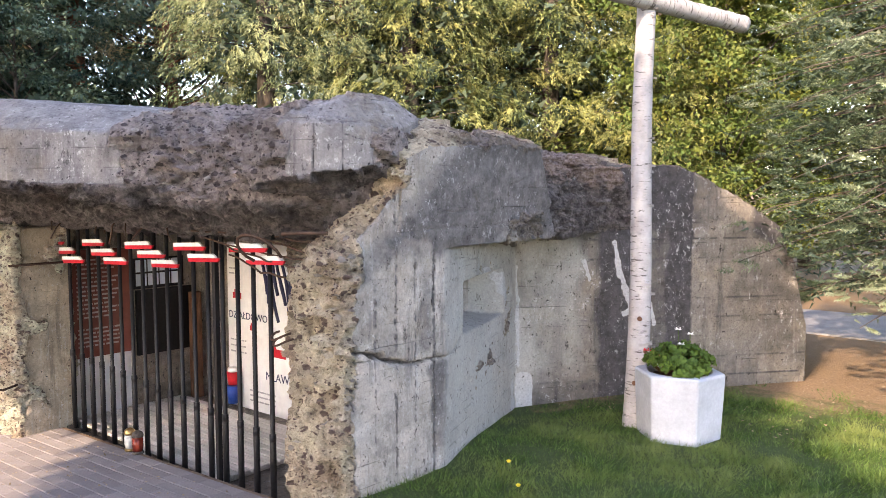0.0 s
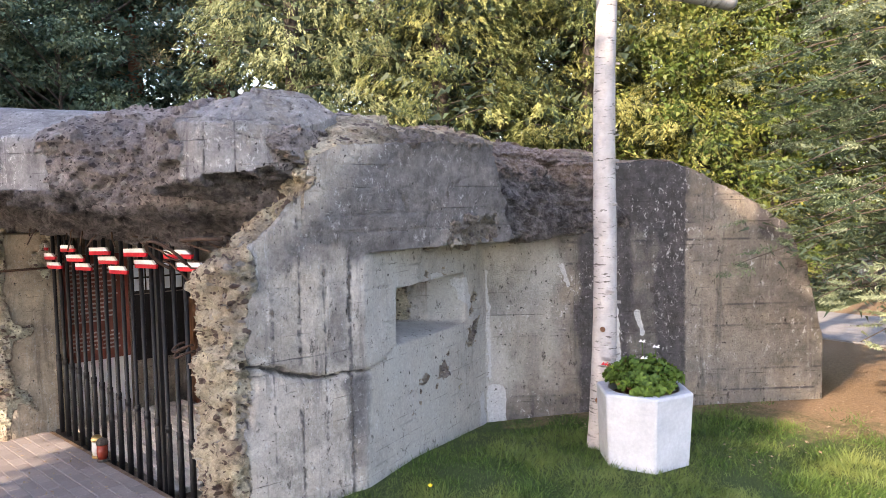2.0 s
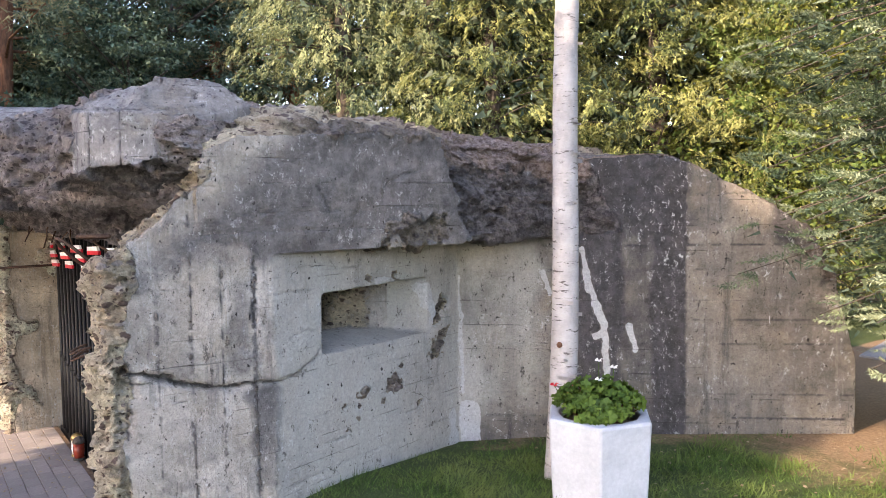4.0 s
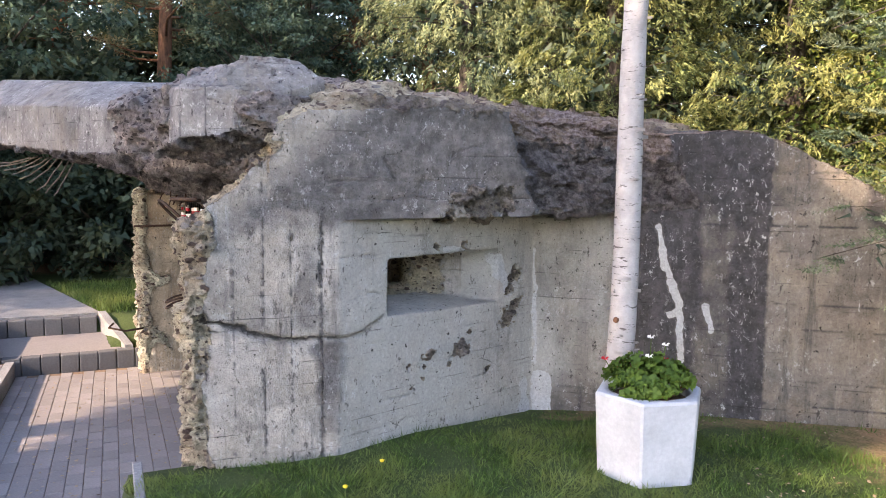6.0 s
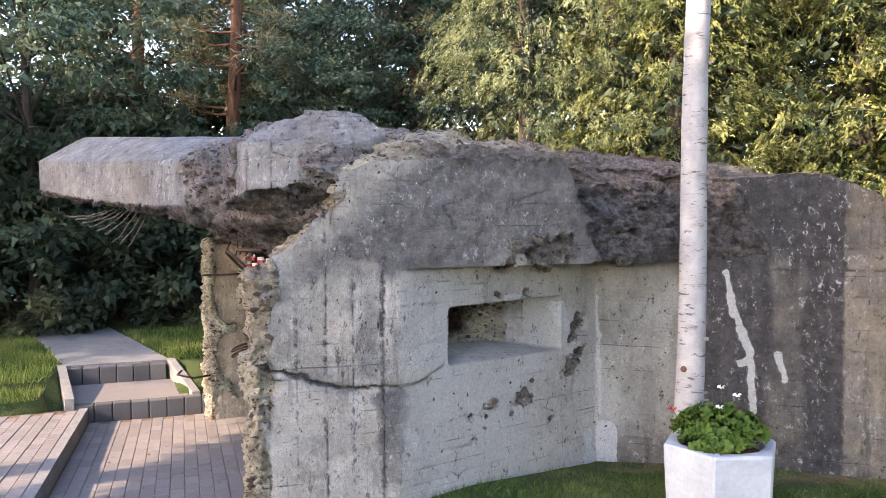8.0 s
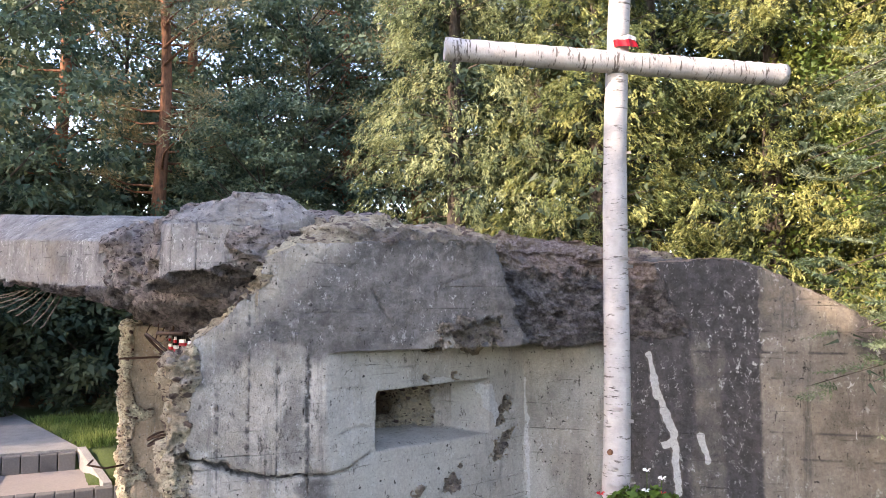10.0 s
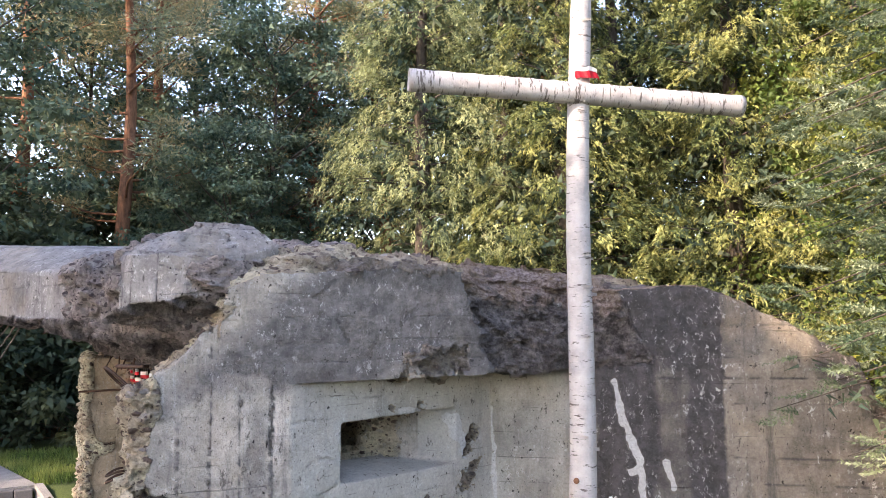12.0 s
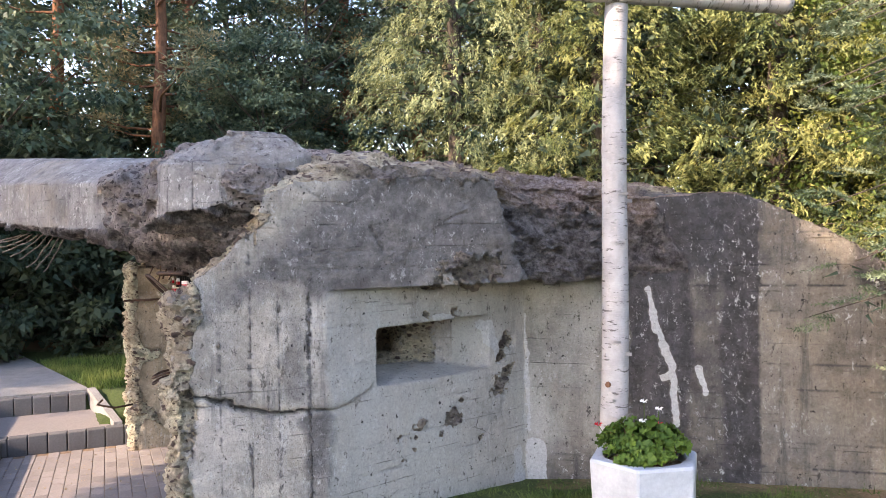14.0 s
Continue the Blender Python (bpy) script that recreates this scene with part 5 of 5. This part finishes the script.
def build_pine(seed, height):
    e = base("pine_tree")
    tagged(e, "tall pine with a bare reddish trunk in the wood", "tree", "pines in the wood")
    rs = np.random.RandomState(seed)
    part("trunk", tube([(0.08 * math.sin(k * 0.7), 0.06 * math.cos(k * 0.9), height * k / 14 - 0.1) for k in range(15)], [0.17 * (1 - k / 16) for k in range(15)], 11), M_TRUNKP, e)
    bm = bmesh.new()
    tips = []
    for k in range(46):
        z = height * (0.30 + 0.68 * rs.rand())
        a, l = rs.rand() * 6.28, (0.8 + 1.6 * rs.rand()) * (1.25 - z / height)
        p0 = Vector((0, 0, z))
        p1 = p0 + Vector((math.cos(a) * l * 0.5, math.sin(a) * l * 0.5, 0.05 * l))
        p2 = p0 + Vector((math.cos(a + 0.2) * l, math.sin(a + 0.2) * l, 0.22 * l))
        t = tube([p0, p1, p2], [0.03, 0.02, 0.008], 5, cap=False)
        me = bpy.data.meshes.new("tmp")
        t.to_mesh(me)
        t.free()
        bm.from_mesh(me)
        bpy.data.meshes.remove(me)
        for g in (0.55, 0.8, 1.0):
            tips.append(p1.lerp(p2, g) if g > 0.5 else p1)
    part("branchwork", bm, M_TRUNKP, e)["kind"] = "stuff"
    per = 130
    C = np.repeat(np.array([list(t) for t in tips]), per, 0)
    n = len(C)
    off = unit(rs, n) * rs.rand(n, 1) ** 0.4 * np.array([0.42, 0.42, 0.24])
    ll = 0.11 * (0.6 + 0.8 * rs.rand(n))
    blades("crown", C + off, off + rs.normal(size=(n, 3)) * 0.2, unit(rs, n), ll, ll * 0.2, L_PINE, e, shape="tri")
    return e


pine = place(build_pine(2, 11.5), -13.6, 3.35, 0, 0)
for x, y, rz, s in ((-16.0, 7.6, 60, 1.15), (-14.2, 8.6, 140, 0.95), (-17.2, 4.2, 220, 1.2), (-15.4, 1.6, 10, 1.1), (-12.6, 11.8, 30, 1.1)):
    again(pine, x, y, 0, rz, s)
bush = build_broadleaf("bush", "dark undergrowth bush at the edge of the wood, shade put into its leaf colour", 9, 2.9, 1.5, M_TRUNKD, L_DEEP_SHADE, 80, 130, 0.11, 0.02, 0.03, "undergrowth", 0.7)
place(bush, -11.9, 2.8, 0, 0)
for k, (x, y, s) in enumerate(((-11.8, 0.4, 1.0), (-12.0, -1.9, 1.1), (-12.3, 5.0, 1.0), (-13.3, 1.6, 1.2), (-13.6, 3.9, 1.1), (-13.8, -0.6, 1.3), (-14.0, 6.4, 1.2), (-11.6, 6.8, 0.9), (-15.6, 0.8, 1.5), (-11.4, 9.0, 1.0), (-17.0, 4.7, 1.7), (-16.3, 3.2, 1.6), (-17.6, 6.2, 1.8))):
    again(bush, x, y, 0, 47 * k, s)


# ---- the fir beside the wing wall ----
FX, FY = -0.32, 7.5


def build_fir():
    """A fir close by: boughs in tiers, every shoot with two rows of flat needles."""
    rs = np.random.RandomState(21)
    e = base("fir", FX, FY, 0)
    tagged(e, "green fir with pale-tipped flat needles beside the wing wall", "tree")
    H = 9.0
    part("trunk", tube([(FX + 0.02 * math.sin(k), FY, H * k / 10 - 0.1) for k in range(11)], [0.15 * (1 - k / 10.7) + 0.01 for k in range(11)], 10), M_TRUNKD, e)
    bm = bmesh.new()
    P, D, L = [], [], []
    fill_p, fill_d = [], []
    for k in range(350):
        z = 0.9 + 7.4 * rs.rand() ** 1.35
        a = rs.rand() * 6.283
        l = 2.38 * (1 - z / (H + 0.5)) ** 0.6 * (0.80 + 0.28 * rs.rand()) + 0.10
        if z < 1.3:
            l *= 0.85
        u, w = Vector((math.cos(a), math.sin(a), 0)), Vector((-math.sin(a), math.cos(a), 0))
        pts = [Vector((FX, FY, z)) + u * l * g + Vector((0, 0, 0.16 * l * g - 0.30 * l * g * g)) for g in (0, 0.25, 0.5, 0.75, 1.0)]
        t = tube(pts, [0.020, 0.014, 0.009, 0.006, 0.003], 4, cap=False)
        me = bpy.data.meshes.new("tmp")
        t.to_mesh(me)
        t.free()
        bm.from_mesh(me)
        bpy.data.meshes.remove(me)
        for j in range(13):
            g = 1.0 - 0.62 * rs.rand() ** 1.3
            i = min(int(g * 4), 3)
            q = pts[i].lerp(pts[i + 1], g * 4 - i)
            s = 1 if rs.rand() < 0.5 else -1
            reach = (0.10 + 0.40 * (1.06 - g)) * l * 0.62 * rs.rand() ** 0.6
            c = q + w * s * reach + u * 0.4 * reach + Vector((0, 0, -0.16 * reach + 0.06 * rs.normal()))
            ax = (u * (0.55 + 0.5 * rs.rand()) + w * s * (0.2 + 0.7 * rs.rand()) + Vector((0, 0, -0.30 + 0.75 * rs.rand()))).normalized()
            sd = ax.cross(Vector((0.3 * rs.normal(), 0.3 * rs.normal(), 1))).normalized()
            big = 0.8 + 0.5 * rs.rand()
            for k2 in range(-3, 4):
                f = k2 / 3
                P.append(c - ax * 0.06 * big * abs(f))
                D.append((ax * (1.1 - 0.35 * abs(f)) + sd * f * 0.85).normalized())
                L.append(0.115 * big * (1 - 0.38 * abs(f)))
        # Dark blades along the inner boughs, coloured as the shade inside the crown.
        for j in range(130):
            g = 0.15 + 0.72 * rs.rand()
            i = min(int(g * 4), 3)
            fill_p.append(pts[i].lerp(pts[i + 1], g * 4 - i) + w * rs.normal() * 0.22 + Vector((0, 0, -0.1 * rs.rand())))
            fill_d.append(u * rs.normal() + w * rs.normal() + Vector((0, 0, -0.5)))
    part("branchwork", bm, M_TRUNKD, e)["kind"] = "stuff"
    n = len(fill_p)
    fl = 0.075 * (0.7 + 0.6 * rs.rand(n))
    blades("inner_growth", np.array([list(p) for p in fill_p]), np.array([list(p) for p in fill_d]), unit(rs, n), fl, fl * 0.28, L_DEEP_SHADE, e, shape="tri")["kind"] = "stuff"
    P, D, L = np.array([list(p) for p in P]), np.array([list(v) for v in D]), np.array(L)
    n, per = len(P), 13
    S = np.cross(D, np.array([0, 0, 1.0]))
    S /= np.linalg.norm(S, axis=1, keepdims=True)
    f = np.linspace(0.02, 1.0, per)
    Pn = (P[:, None, :] + D[:, None, :] * (L[:, None] * f)[:, :, None]).reshape(-1, 3)
    V = np.cross(S, D)
    turn = np.linspace(0, 2 * np.pi * 3.2, per)[None, :, None] + rs.rand(n, 1, 1) * 6.28
    ring = S[:, None, :] * np.cos(turn) + V[:, None, :] * np.sin(turn) * 0.75
    Dn = (D[:, None, :] * 0.70 + ring * 0.80 + rs.normal(size=(n, per, 3)) * 0.12).reshape(-1, 3)
    m = len(Pn)
    ll = np.tile(0.028 * (1 - 0.35 * f ** 3), n) * (0.8 + 0.4 * rs.rand(m))
    Nn = np.tile(np.array([0, 0, 1.0]), (m, 1)) + rs.normal(size=(m, 3)) * 0.3
    for lo in range(10):
        pick = (Pn[:, 2] >= lo * 0.9) & (Pn[:, 2] < lo * 0.9 + 0.9)
        blades("needle_tier", Pn[pick], Dn[pick], Nn[pick], ll[pick], ll[pick] * 0.42 + 0.001, L_NEAR, e, shape="tri")["kind"] = "stuff"


build_fir()

# ---- trees across the lawn, whose shadows fall on the paving and the front ----
shade_tree = build_broadleaf("tall_tree", "broadleaf tree with a clear trunk across the lawn", 15, 7.2, 2.1, M_TRUNKD, L_LIGHT, 170, 90, 0.19, 0.575, 0.13, "trees across the lawn", 0.6)
place(shade_tree, -0.7, -6.0, 0, 0, 0.80)
for x, y, rz, s in ((1.6, -6.3, 100, 0.79), (3.6, -6.0, 190, 0.95), (-3.0, -5.6, 270, 1.02), (-4.2, -5.2, 30, 1.10), (-4.5, -4.0, 150, 1.05), (-3.0, -4.1, 220, 1.05)):
    again(shade_tree, x, y, 0, rz, s)
for x, y, rz, s in ((-9.2, -4.6, 30, 0.62), (-11.4, -5.0, 170, 0.75), (-13.8, -5.4, 260, 0.9)):
    again(locust, x, y, 0, rz, s)


# ---- geranium in the planter ----
def build_geranium():
    rs = np.random.RandomState(5)
    e = base("geranium", PX, PY, 0.41)
    tagged(e, "bushy geranium with lobed green leaves and a few flowers", "plant")
    bm = bmesh.new()
    leaves = bmesh.new()
    for k in range(430):
        a = rs.rand() * 6.283
        r = 0.215 * math.sqrt(rs.rand())
        top = 0.47 + 0.17 * (1 - (r / 0.26) ** 2) * (0.35 + 0.65 * rs.rand()) + 0.03 * math.sin(a * 2)
        c = Vector((PX + r * 1.05 * math.cos(a), PY + r * 1.05 * math.sin(a), top))
        nrm = Vector((math.cos(a) * r * 3.5 + rs.normal() * 0.3, math.sin(a) * r * 3.5 + rs.normal() * 0.3, 0.8)).normalized()
        s = 0.017 + 0.016 * rs.rand()
        t1 = nrm.orthogonal().normalized()
        t2 = nrm.cross(t1)
        ph = rs.rand() * 6.28
        mid = leaves.verts.new(c - nrm * s * 0.25)
        ring = []
        for j in range(15):
            b = ph + 2 * math.pi * j / 15
            q = s * (1 + 0.16 * math.cos(b * 5)) * (0.55 if j == 0 else 1)
            ring.append(leaves.verts.new(c + (t1 * math.cos(b) + t2 * math.sin(b)) * q + nrm * 0.008 * math.sin(b * 5)))
        for j in range(15):
            leaves.faces.new((mid, ring[j], ring[(j + 1) % 15]))
        if k % 6 == 0:
            t = tube([(PX + r * 0.4 * math.cos(a), PY + r * 0.4 * math.sin(a), 0.405), tuple(c - nrm * s * 0.25)], [0.004, 0.0025], 5, cap=False)
            me = bpy.data.meshes.new("tmp")
            t.to_mesh(me)
            t.free()
            bm.from_mesh(me)
            bpy.data.meshes.remove(me)
    part("foliage", leaves, L_GERAN, e, smooth=True)
    part("stems", bm, M_TRUNKP, e)
    for dx, dy, z, mt in ((-0.16, -0.17, 0.60, M_PETALR), (-0.02, 0.02, 0.73, M_PETALW), (0.05, 0.06, 0.70, M_PETALW), (0.02, -0.02, 0.64, M_PETALW), (-0.12, 0.20, 0.57, M_PETALR), (-0.20, 0.03, 0.56, M_PETALR)):
        part("flower_stem", tube([(PX + dx * 0.7, PY + dy * 0.7, 0.48), (PX + dx, PY + dy, z)], 0.0022, 5), L_GERAN, e)
        fb = bmesh.new()
        for j in range(7):
            a = 2 * math.pi * j / 7
            p = Vector((PX + dx, PY + dy, z))
            d = Vector((math.cos(a), math.sin(a), 0.4 * (j % 2)))
            v = [fb.verts.new(p), fb.verts.new(p + d * 0.014 + Vector((0, 0, 0.010))), fb.verts.new(p + d * 0.024), fb.verts.new(p + d * 0.014 + Vector((-d.y * 0.01, d.x * 0.01, 0.0)))]
            fb.faces.new(v)
        part("flower", fb, mt, e)


build_geranium()


# ---- grass ----
def allowed(x, y):
    """Where the near lawn grows: before the walls, off the paving, round the planter's foot."""
    if y < 2.42 + 0.05 * math.sin(x * 7):
        return False
    if x < -2.9 and y < 3.5:
        return False
    if y >= 3.45 and ((x + 2.88) * SP[1] - (y - 3.5) * SP[0]) < 0.04 and y < 5.03:
        return False
    if y >= 5.0 and ((x - RE[0]) * RT[1] - (y - RE[1]) * RT[0]) < 0.06:
        return False
    return math.hypot(x - PX, y - PY) > 0.27


def build_grass():
    rs = np.random.RandomState(7)
    pts = []
    while len(pts) < 150000:
        x, y = -3.4 + 3.9 * rs.rand() ** 0.8, 2.35 + 5.6 * rs.rand()
        b = bare(x, y) + 0.55 * noise.noise((x * 2.4, y * 2.4, 3)) + 0.25 * noise.noise((x * 7, y * 7, 1))
        if rs.rand() < max(0.0, b * 1.5) or not allowed(x, y):
            continue
        pts.append((x, y, ground_z(x, y) - 0.012))
    P = np.array(pts)
    n = len(P)
    clump = np.array([noise.noise((x * 3.1, y * 3.1, 9)) for x, y, _ in pts])
    lean = np.stack([[noise.noise((x * 5, y * 5, 2)), noise.noise((x * 5, y * 5, 7)), 0.0] for x, y, _ in pts])
    D = rs.normal(size=(n, 3)) * np.array([0.6, 0.6, 0.1]) + lean * 1.5 + np.array([0.1, 0, 0.8])
    ll = (0.028 + 0.05 * rs.rand(n) ** 1.5) * (1 + 0.9 * clump)
    g = blades("lawn_grass", P, D, unit(rs, n), ll, 0.0045 + 0.004 * rs.rand(n), L_GRASS, shape="tri")
    tagged(g, "uneven green lawn grass thinning towards the wall", "grass", kind="stuff")
    pts = []
    while len(pts) < 26000:
        x, y = -11.0 + 4.2 * rs.rand(), -2.0 + 5.0 * rs.rand()
        if on_path(x, y) or (x > -7.05):
            continue
        pts.append((x, y, ground_z(x, y) - 0.01))
    P = np.array(pts)
    n = len(P)
    D = rs.normal(size=(n, 3)) * np.array([0.4, 0.4, 0.1]) + np.array([0, 0, 1.0])
    ll = 0.06 + 0.07 * rs.rand(n)
    g = blades("far_grass", P, D, unit(rs, n), ll, 0.010 + 0.004 * rs.rand(n), L_GRASS, shape="tri")
    tagged(g, "green lawn beside the stepped path", "grass", kind="stuff")
    for x, y in ((-2.25, 3.35), (-2.5, 3.62)):
        d = base("dandelion", x, y, 0)
        tagged(d, "yellow dandelion flower in the grass", "flower")
        part("stem", tube([(x, y, 0), (x, y, 0.09)], 0.002, 5), L_GRASS, d)
        part("flower", tube([(x, y, 0.085), (x, y, 0.095), (x, y, 0.10)], [0.008, 0.014, 0.006], 10), simple("yellow_petals", (0.7, 0.5, 0.02), (0.8, 0.6, 0.05), 40, 0.6), d)


def on_path(x, y):
    """The paved path that leads from the steps back to the wood."""
    if x > -6.95:
        return True
    if x > -8.36:
        return 1.0 < y < 2.75
    c = 1.64 - 0.288 * (-8.4 - x)
    return abs(y - c) < 0.58


build_grass()


# ---- paving, kerb and steps ----
def joined_pavers(parent, spots):
    """Pavers joined into one mesh, each with its own chamfer."""
    vs, fs = [], []
    for x, y, z in spots:
        k = len(vs)
        for w, zz in ((0.0, -0.05), (0.0, -0.004), (0.004, 0.0)):
            for sx, sy in ((-1, -1), (1, -1), (1, 1), (-1, 1)):
                vs.append((x + sx * (0.0985 - w), y + sy * (0.0485 - w), z + zz + sx * 0.004))
        for a in (0, 4):
            for q in range(4):
                fs.append((k + a + q, k + a + (q + 1) % 4, k + a + 4 + (q + 1) % 4, k + a + 4 + q))
        fs.append((k + 8, k + 9, k + 10, k + 11))
    raw("pavers", vs, fs, M_PAVER_MANY, parent)["kind"] = "stuff"


def ramp_prism(plan, lift):
    return prism(plan, -0.75, 0, [plaza_z(x) + lift for x, _ in plan])


def build_paving():
    rnd = random.Random(2)
    plaza = tagged(base("plaza_paving", -4.6, 2.1, -0.3), "dark grey clinker paving that ramps down to the gate", "paving", kind="structure")
    part("bedding", ramp_prism([(-7.2, 1.40), (-1.5, 1.40), (-1.5, 2.42), (-3.1, 2.42), (-3.1, 2.99), (-7.2, 2.99)], -0.007), M_SOIL, plaza)
    me = bpy.data.meshes.new("paver")
    bm = bmesh.new()
    add_box(bm, -0.0985, -0.0485, -0.05, 0.0985, 0.0485, 0.0)
    top = [e for e in bm.edges if all(v.co.z > -0.01 for v in e.verts)]
    bmesh.ops.bevel(bm, geom=top, offset=0.004, segments=1, affect="EDGES")
    bm.to_mesh(me)
    bm.free()
    me.materials.append(M_PAVER)
    slope = -math.degrees(math.atan(0.04))
    rest = []
    count = 0
    for i in range(29):
        for j in range(15):
            y = 1.505 + 0.1 * j
            x = -7.03 + 0.2 * i + (0.1 if j % 2 else 0.0)
            if x > -1.6 or (y > 2.42 and x > -3.15):
                continue
            z = plaza_z(x) + rnd.uniform(-0.0015, 0.0015)
            if count >= 300:
                rest.append((x, y, z))
                continue
            ob = new("paver", me)
            ob.parent = plaza
            ob.matrix_parent_inverse = plaza.matrix_world.inverted()
            ob.matrix_world = pose(x, y, z, rnd.uniform(-0.4, 0.4), slope + rnd.uniform(-0.4, 0.4), rnd.uniform(-0.3, 0.3))
            count += 1
    joined_pavers(plaza, rest)
    # the terrace beside it, a hand higher, behind an edging kerb
    ter = tagged(base("terrace_paving", -4.6, 0.5, 0), "grey clinker paving of the upper terrace", "paving", kind="structure")
    joined_pavers(ter, [(-7.0 + 0.2 * i + (0.1 if j % 2 else 0), 1.31 - 0.1 * j, plaza_z(-7.0 + 0.2 * i) + 0.14 + rnd.uniform(-0.0015, 0.0015)) for j in range(33) for i in range(28)])
    part("bedding", ramp_prism([(-7.2, -2.0), (-1.5, -2.0), (-1.5, 1.365), (-7.2, 1.365)], 0.132), M_SOIL, ter)
    kerb = tagged(base("kerb", -4.5, 1.4, -0.3), "low grey concrete edging kerb between the pavings", "kerb", kind="structure")
    x = -7.2
    while x < -1.6:
        part("kerb_stone", ramp_prism([(x, 1.37), (x + 0.995, 1.37), (x + 0.995, 1.448), (x, 1.448)], 0.147), M_KERB, kerb)
        x += 1.0
    edge = tagged(base("lawn_edging", -2.3, 2.45, 0), "narrow concrete edging between paving and lawn", "kerb", kind="structure")
    for x0, x1 in ((-3.15, -2.3), (-2.295, -1.5)):
        part("edging_stone", box(x0, 2.42, -0.5, x1, 2.47, 0.025, bevel=0.006), M_KERB, edge)


def build_steps():
    rnd = random.Random(4)
    st = tagged(base("steps", -7.4, 2.0, -0.3), "two low steps edged with grey concrete palisade blocks", "steps", kind="structure")
    for x, y0, w, n, lo, hi in ((-7.22, 1.33, 0.172, 8, -0.7, -0.235), (-8.30, 1.10, 0.178, 6, -0.5, -0.055)):
        for k in range(n):
            y = y0 + w * k
            bm = bmesh.new()
            add_box(bm, x - 0.06, y + 0.003, lo, x + 0.06, y + w - 0.003, hi + rnd.uniform(-0.005, 0.005), bevel=0.010)
            part("palisade_block", bm, M_PALISADE, st)
    part("tread", prism([(-7.27, 1.30), (-7.27, 2.42), (-8.26, 2.20), (-8.26, 1.1)], -0.6, -0.243), M_PAVER_MANY, st)
    part("side_kerb", prism([(-7.15, 1.24), (-7.15, 1.325), (-8.36, 1.095), (-8.36, 1.01)], -0.7, 0, [-0.16, -0.16, -0.02, -0.02]), M_KERB, st)
    part("side_kerb", prism([(-7.25, 2.44), (-7.25, 2.52), (-8.36, 2.26), (-8.36, 2.18)], -0.7, 0, [-0.20, -0.20, -0.02, -0.02]), M_KERB, st)
    bm = bmesh.new()
    prev = None
    for k in range(28):
        x = -8.36 - 0.2 * k
        c = 1.64 - 0.32 * max(0.0, -8.4 - x) ** 1.0 * 0.9
        pair = (bm.verts.new((x, c - 0.56, -0.035)), bm.verts.new((x, c + 0.56, -0.035)))
        if prev:
            bm.faces.new((prev[0], prev[1], pair[1], pair[0]))
        prev = pair
    r = bmesh.ops.extrude_face_region(bm, geom=bm.faces[:])
    for v in r["geom"]:
        if isinstance(v, bmesh.types.BMVert):
            v.co.z -= 0.2
    bmesh.ops.recalc_face_normals(bm, faces=bm.faces)
    path = part("path", bm, M_KERB)
    tagged(path, "grey paved path leading from the steps to the wood", "path", kind="structure")
    bm = prism([(-3.0, 9.5), (12, 8.8), (12, 11.6), (-3.4, 11.3)], -0.2, 0.035)
    tagged(part("road", bm, M_KERB), "grey road in sun and shade beyond the trees", "road", kind="structure")


build_paving()
build_steps()


def build_litter():
    """Small dry leaves and grit lying about the paving and the bare earth."""
    rs = np.random.RandomState(31)
    pts = []
    for k in range(420):
        x, y = -7.0 + 4.2 * rs.rand(), 1.5 + 1.4 * rs.rand()
        pts.append((x, y, plaza_z(x) + 0.004))
    for k in range(500):
        x, y = -3.2 + 3.0 * rs.rand(), 5.2 + 2.4 * rs.rand()
        if allowed(x, y):
            pts.append((x, y, ground_z(x, y) + 0.012))
    P = np.array(pts)
    n = len(P)
    D = rs.normal(size=(n, 3)) * np.array([1, 1, 0.15])
    g = blades("leaf_litter", P, D, np.tile(np.array([0, 0, 1.0]), (n, 1)) + rs.normal(size=(n, 3)) * 0.3, 0.014 + 0.02 * rs.rand(n), 0.010 + 0.01 * rs.rand(n), M_LITTER)
    tagged(g, "scattered small dry leaves and grit on the paving", "litter", kind="stuff")


M_LITTER = simple("dry_leaves", (0.20, 0.14, 0.08), (0.38, 0.30, 0.20), 20, 0.8, 0, 0.1)
build_litter()
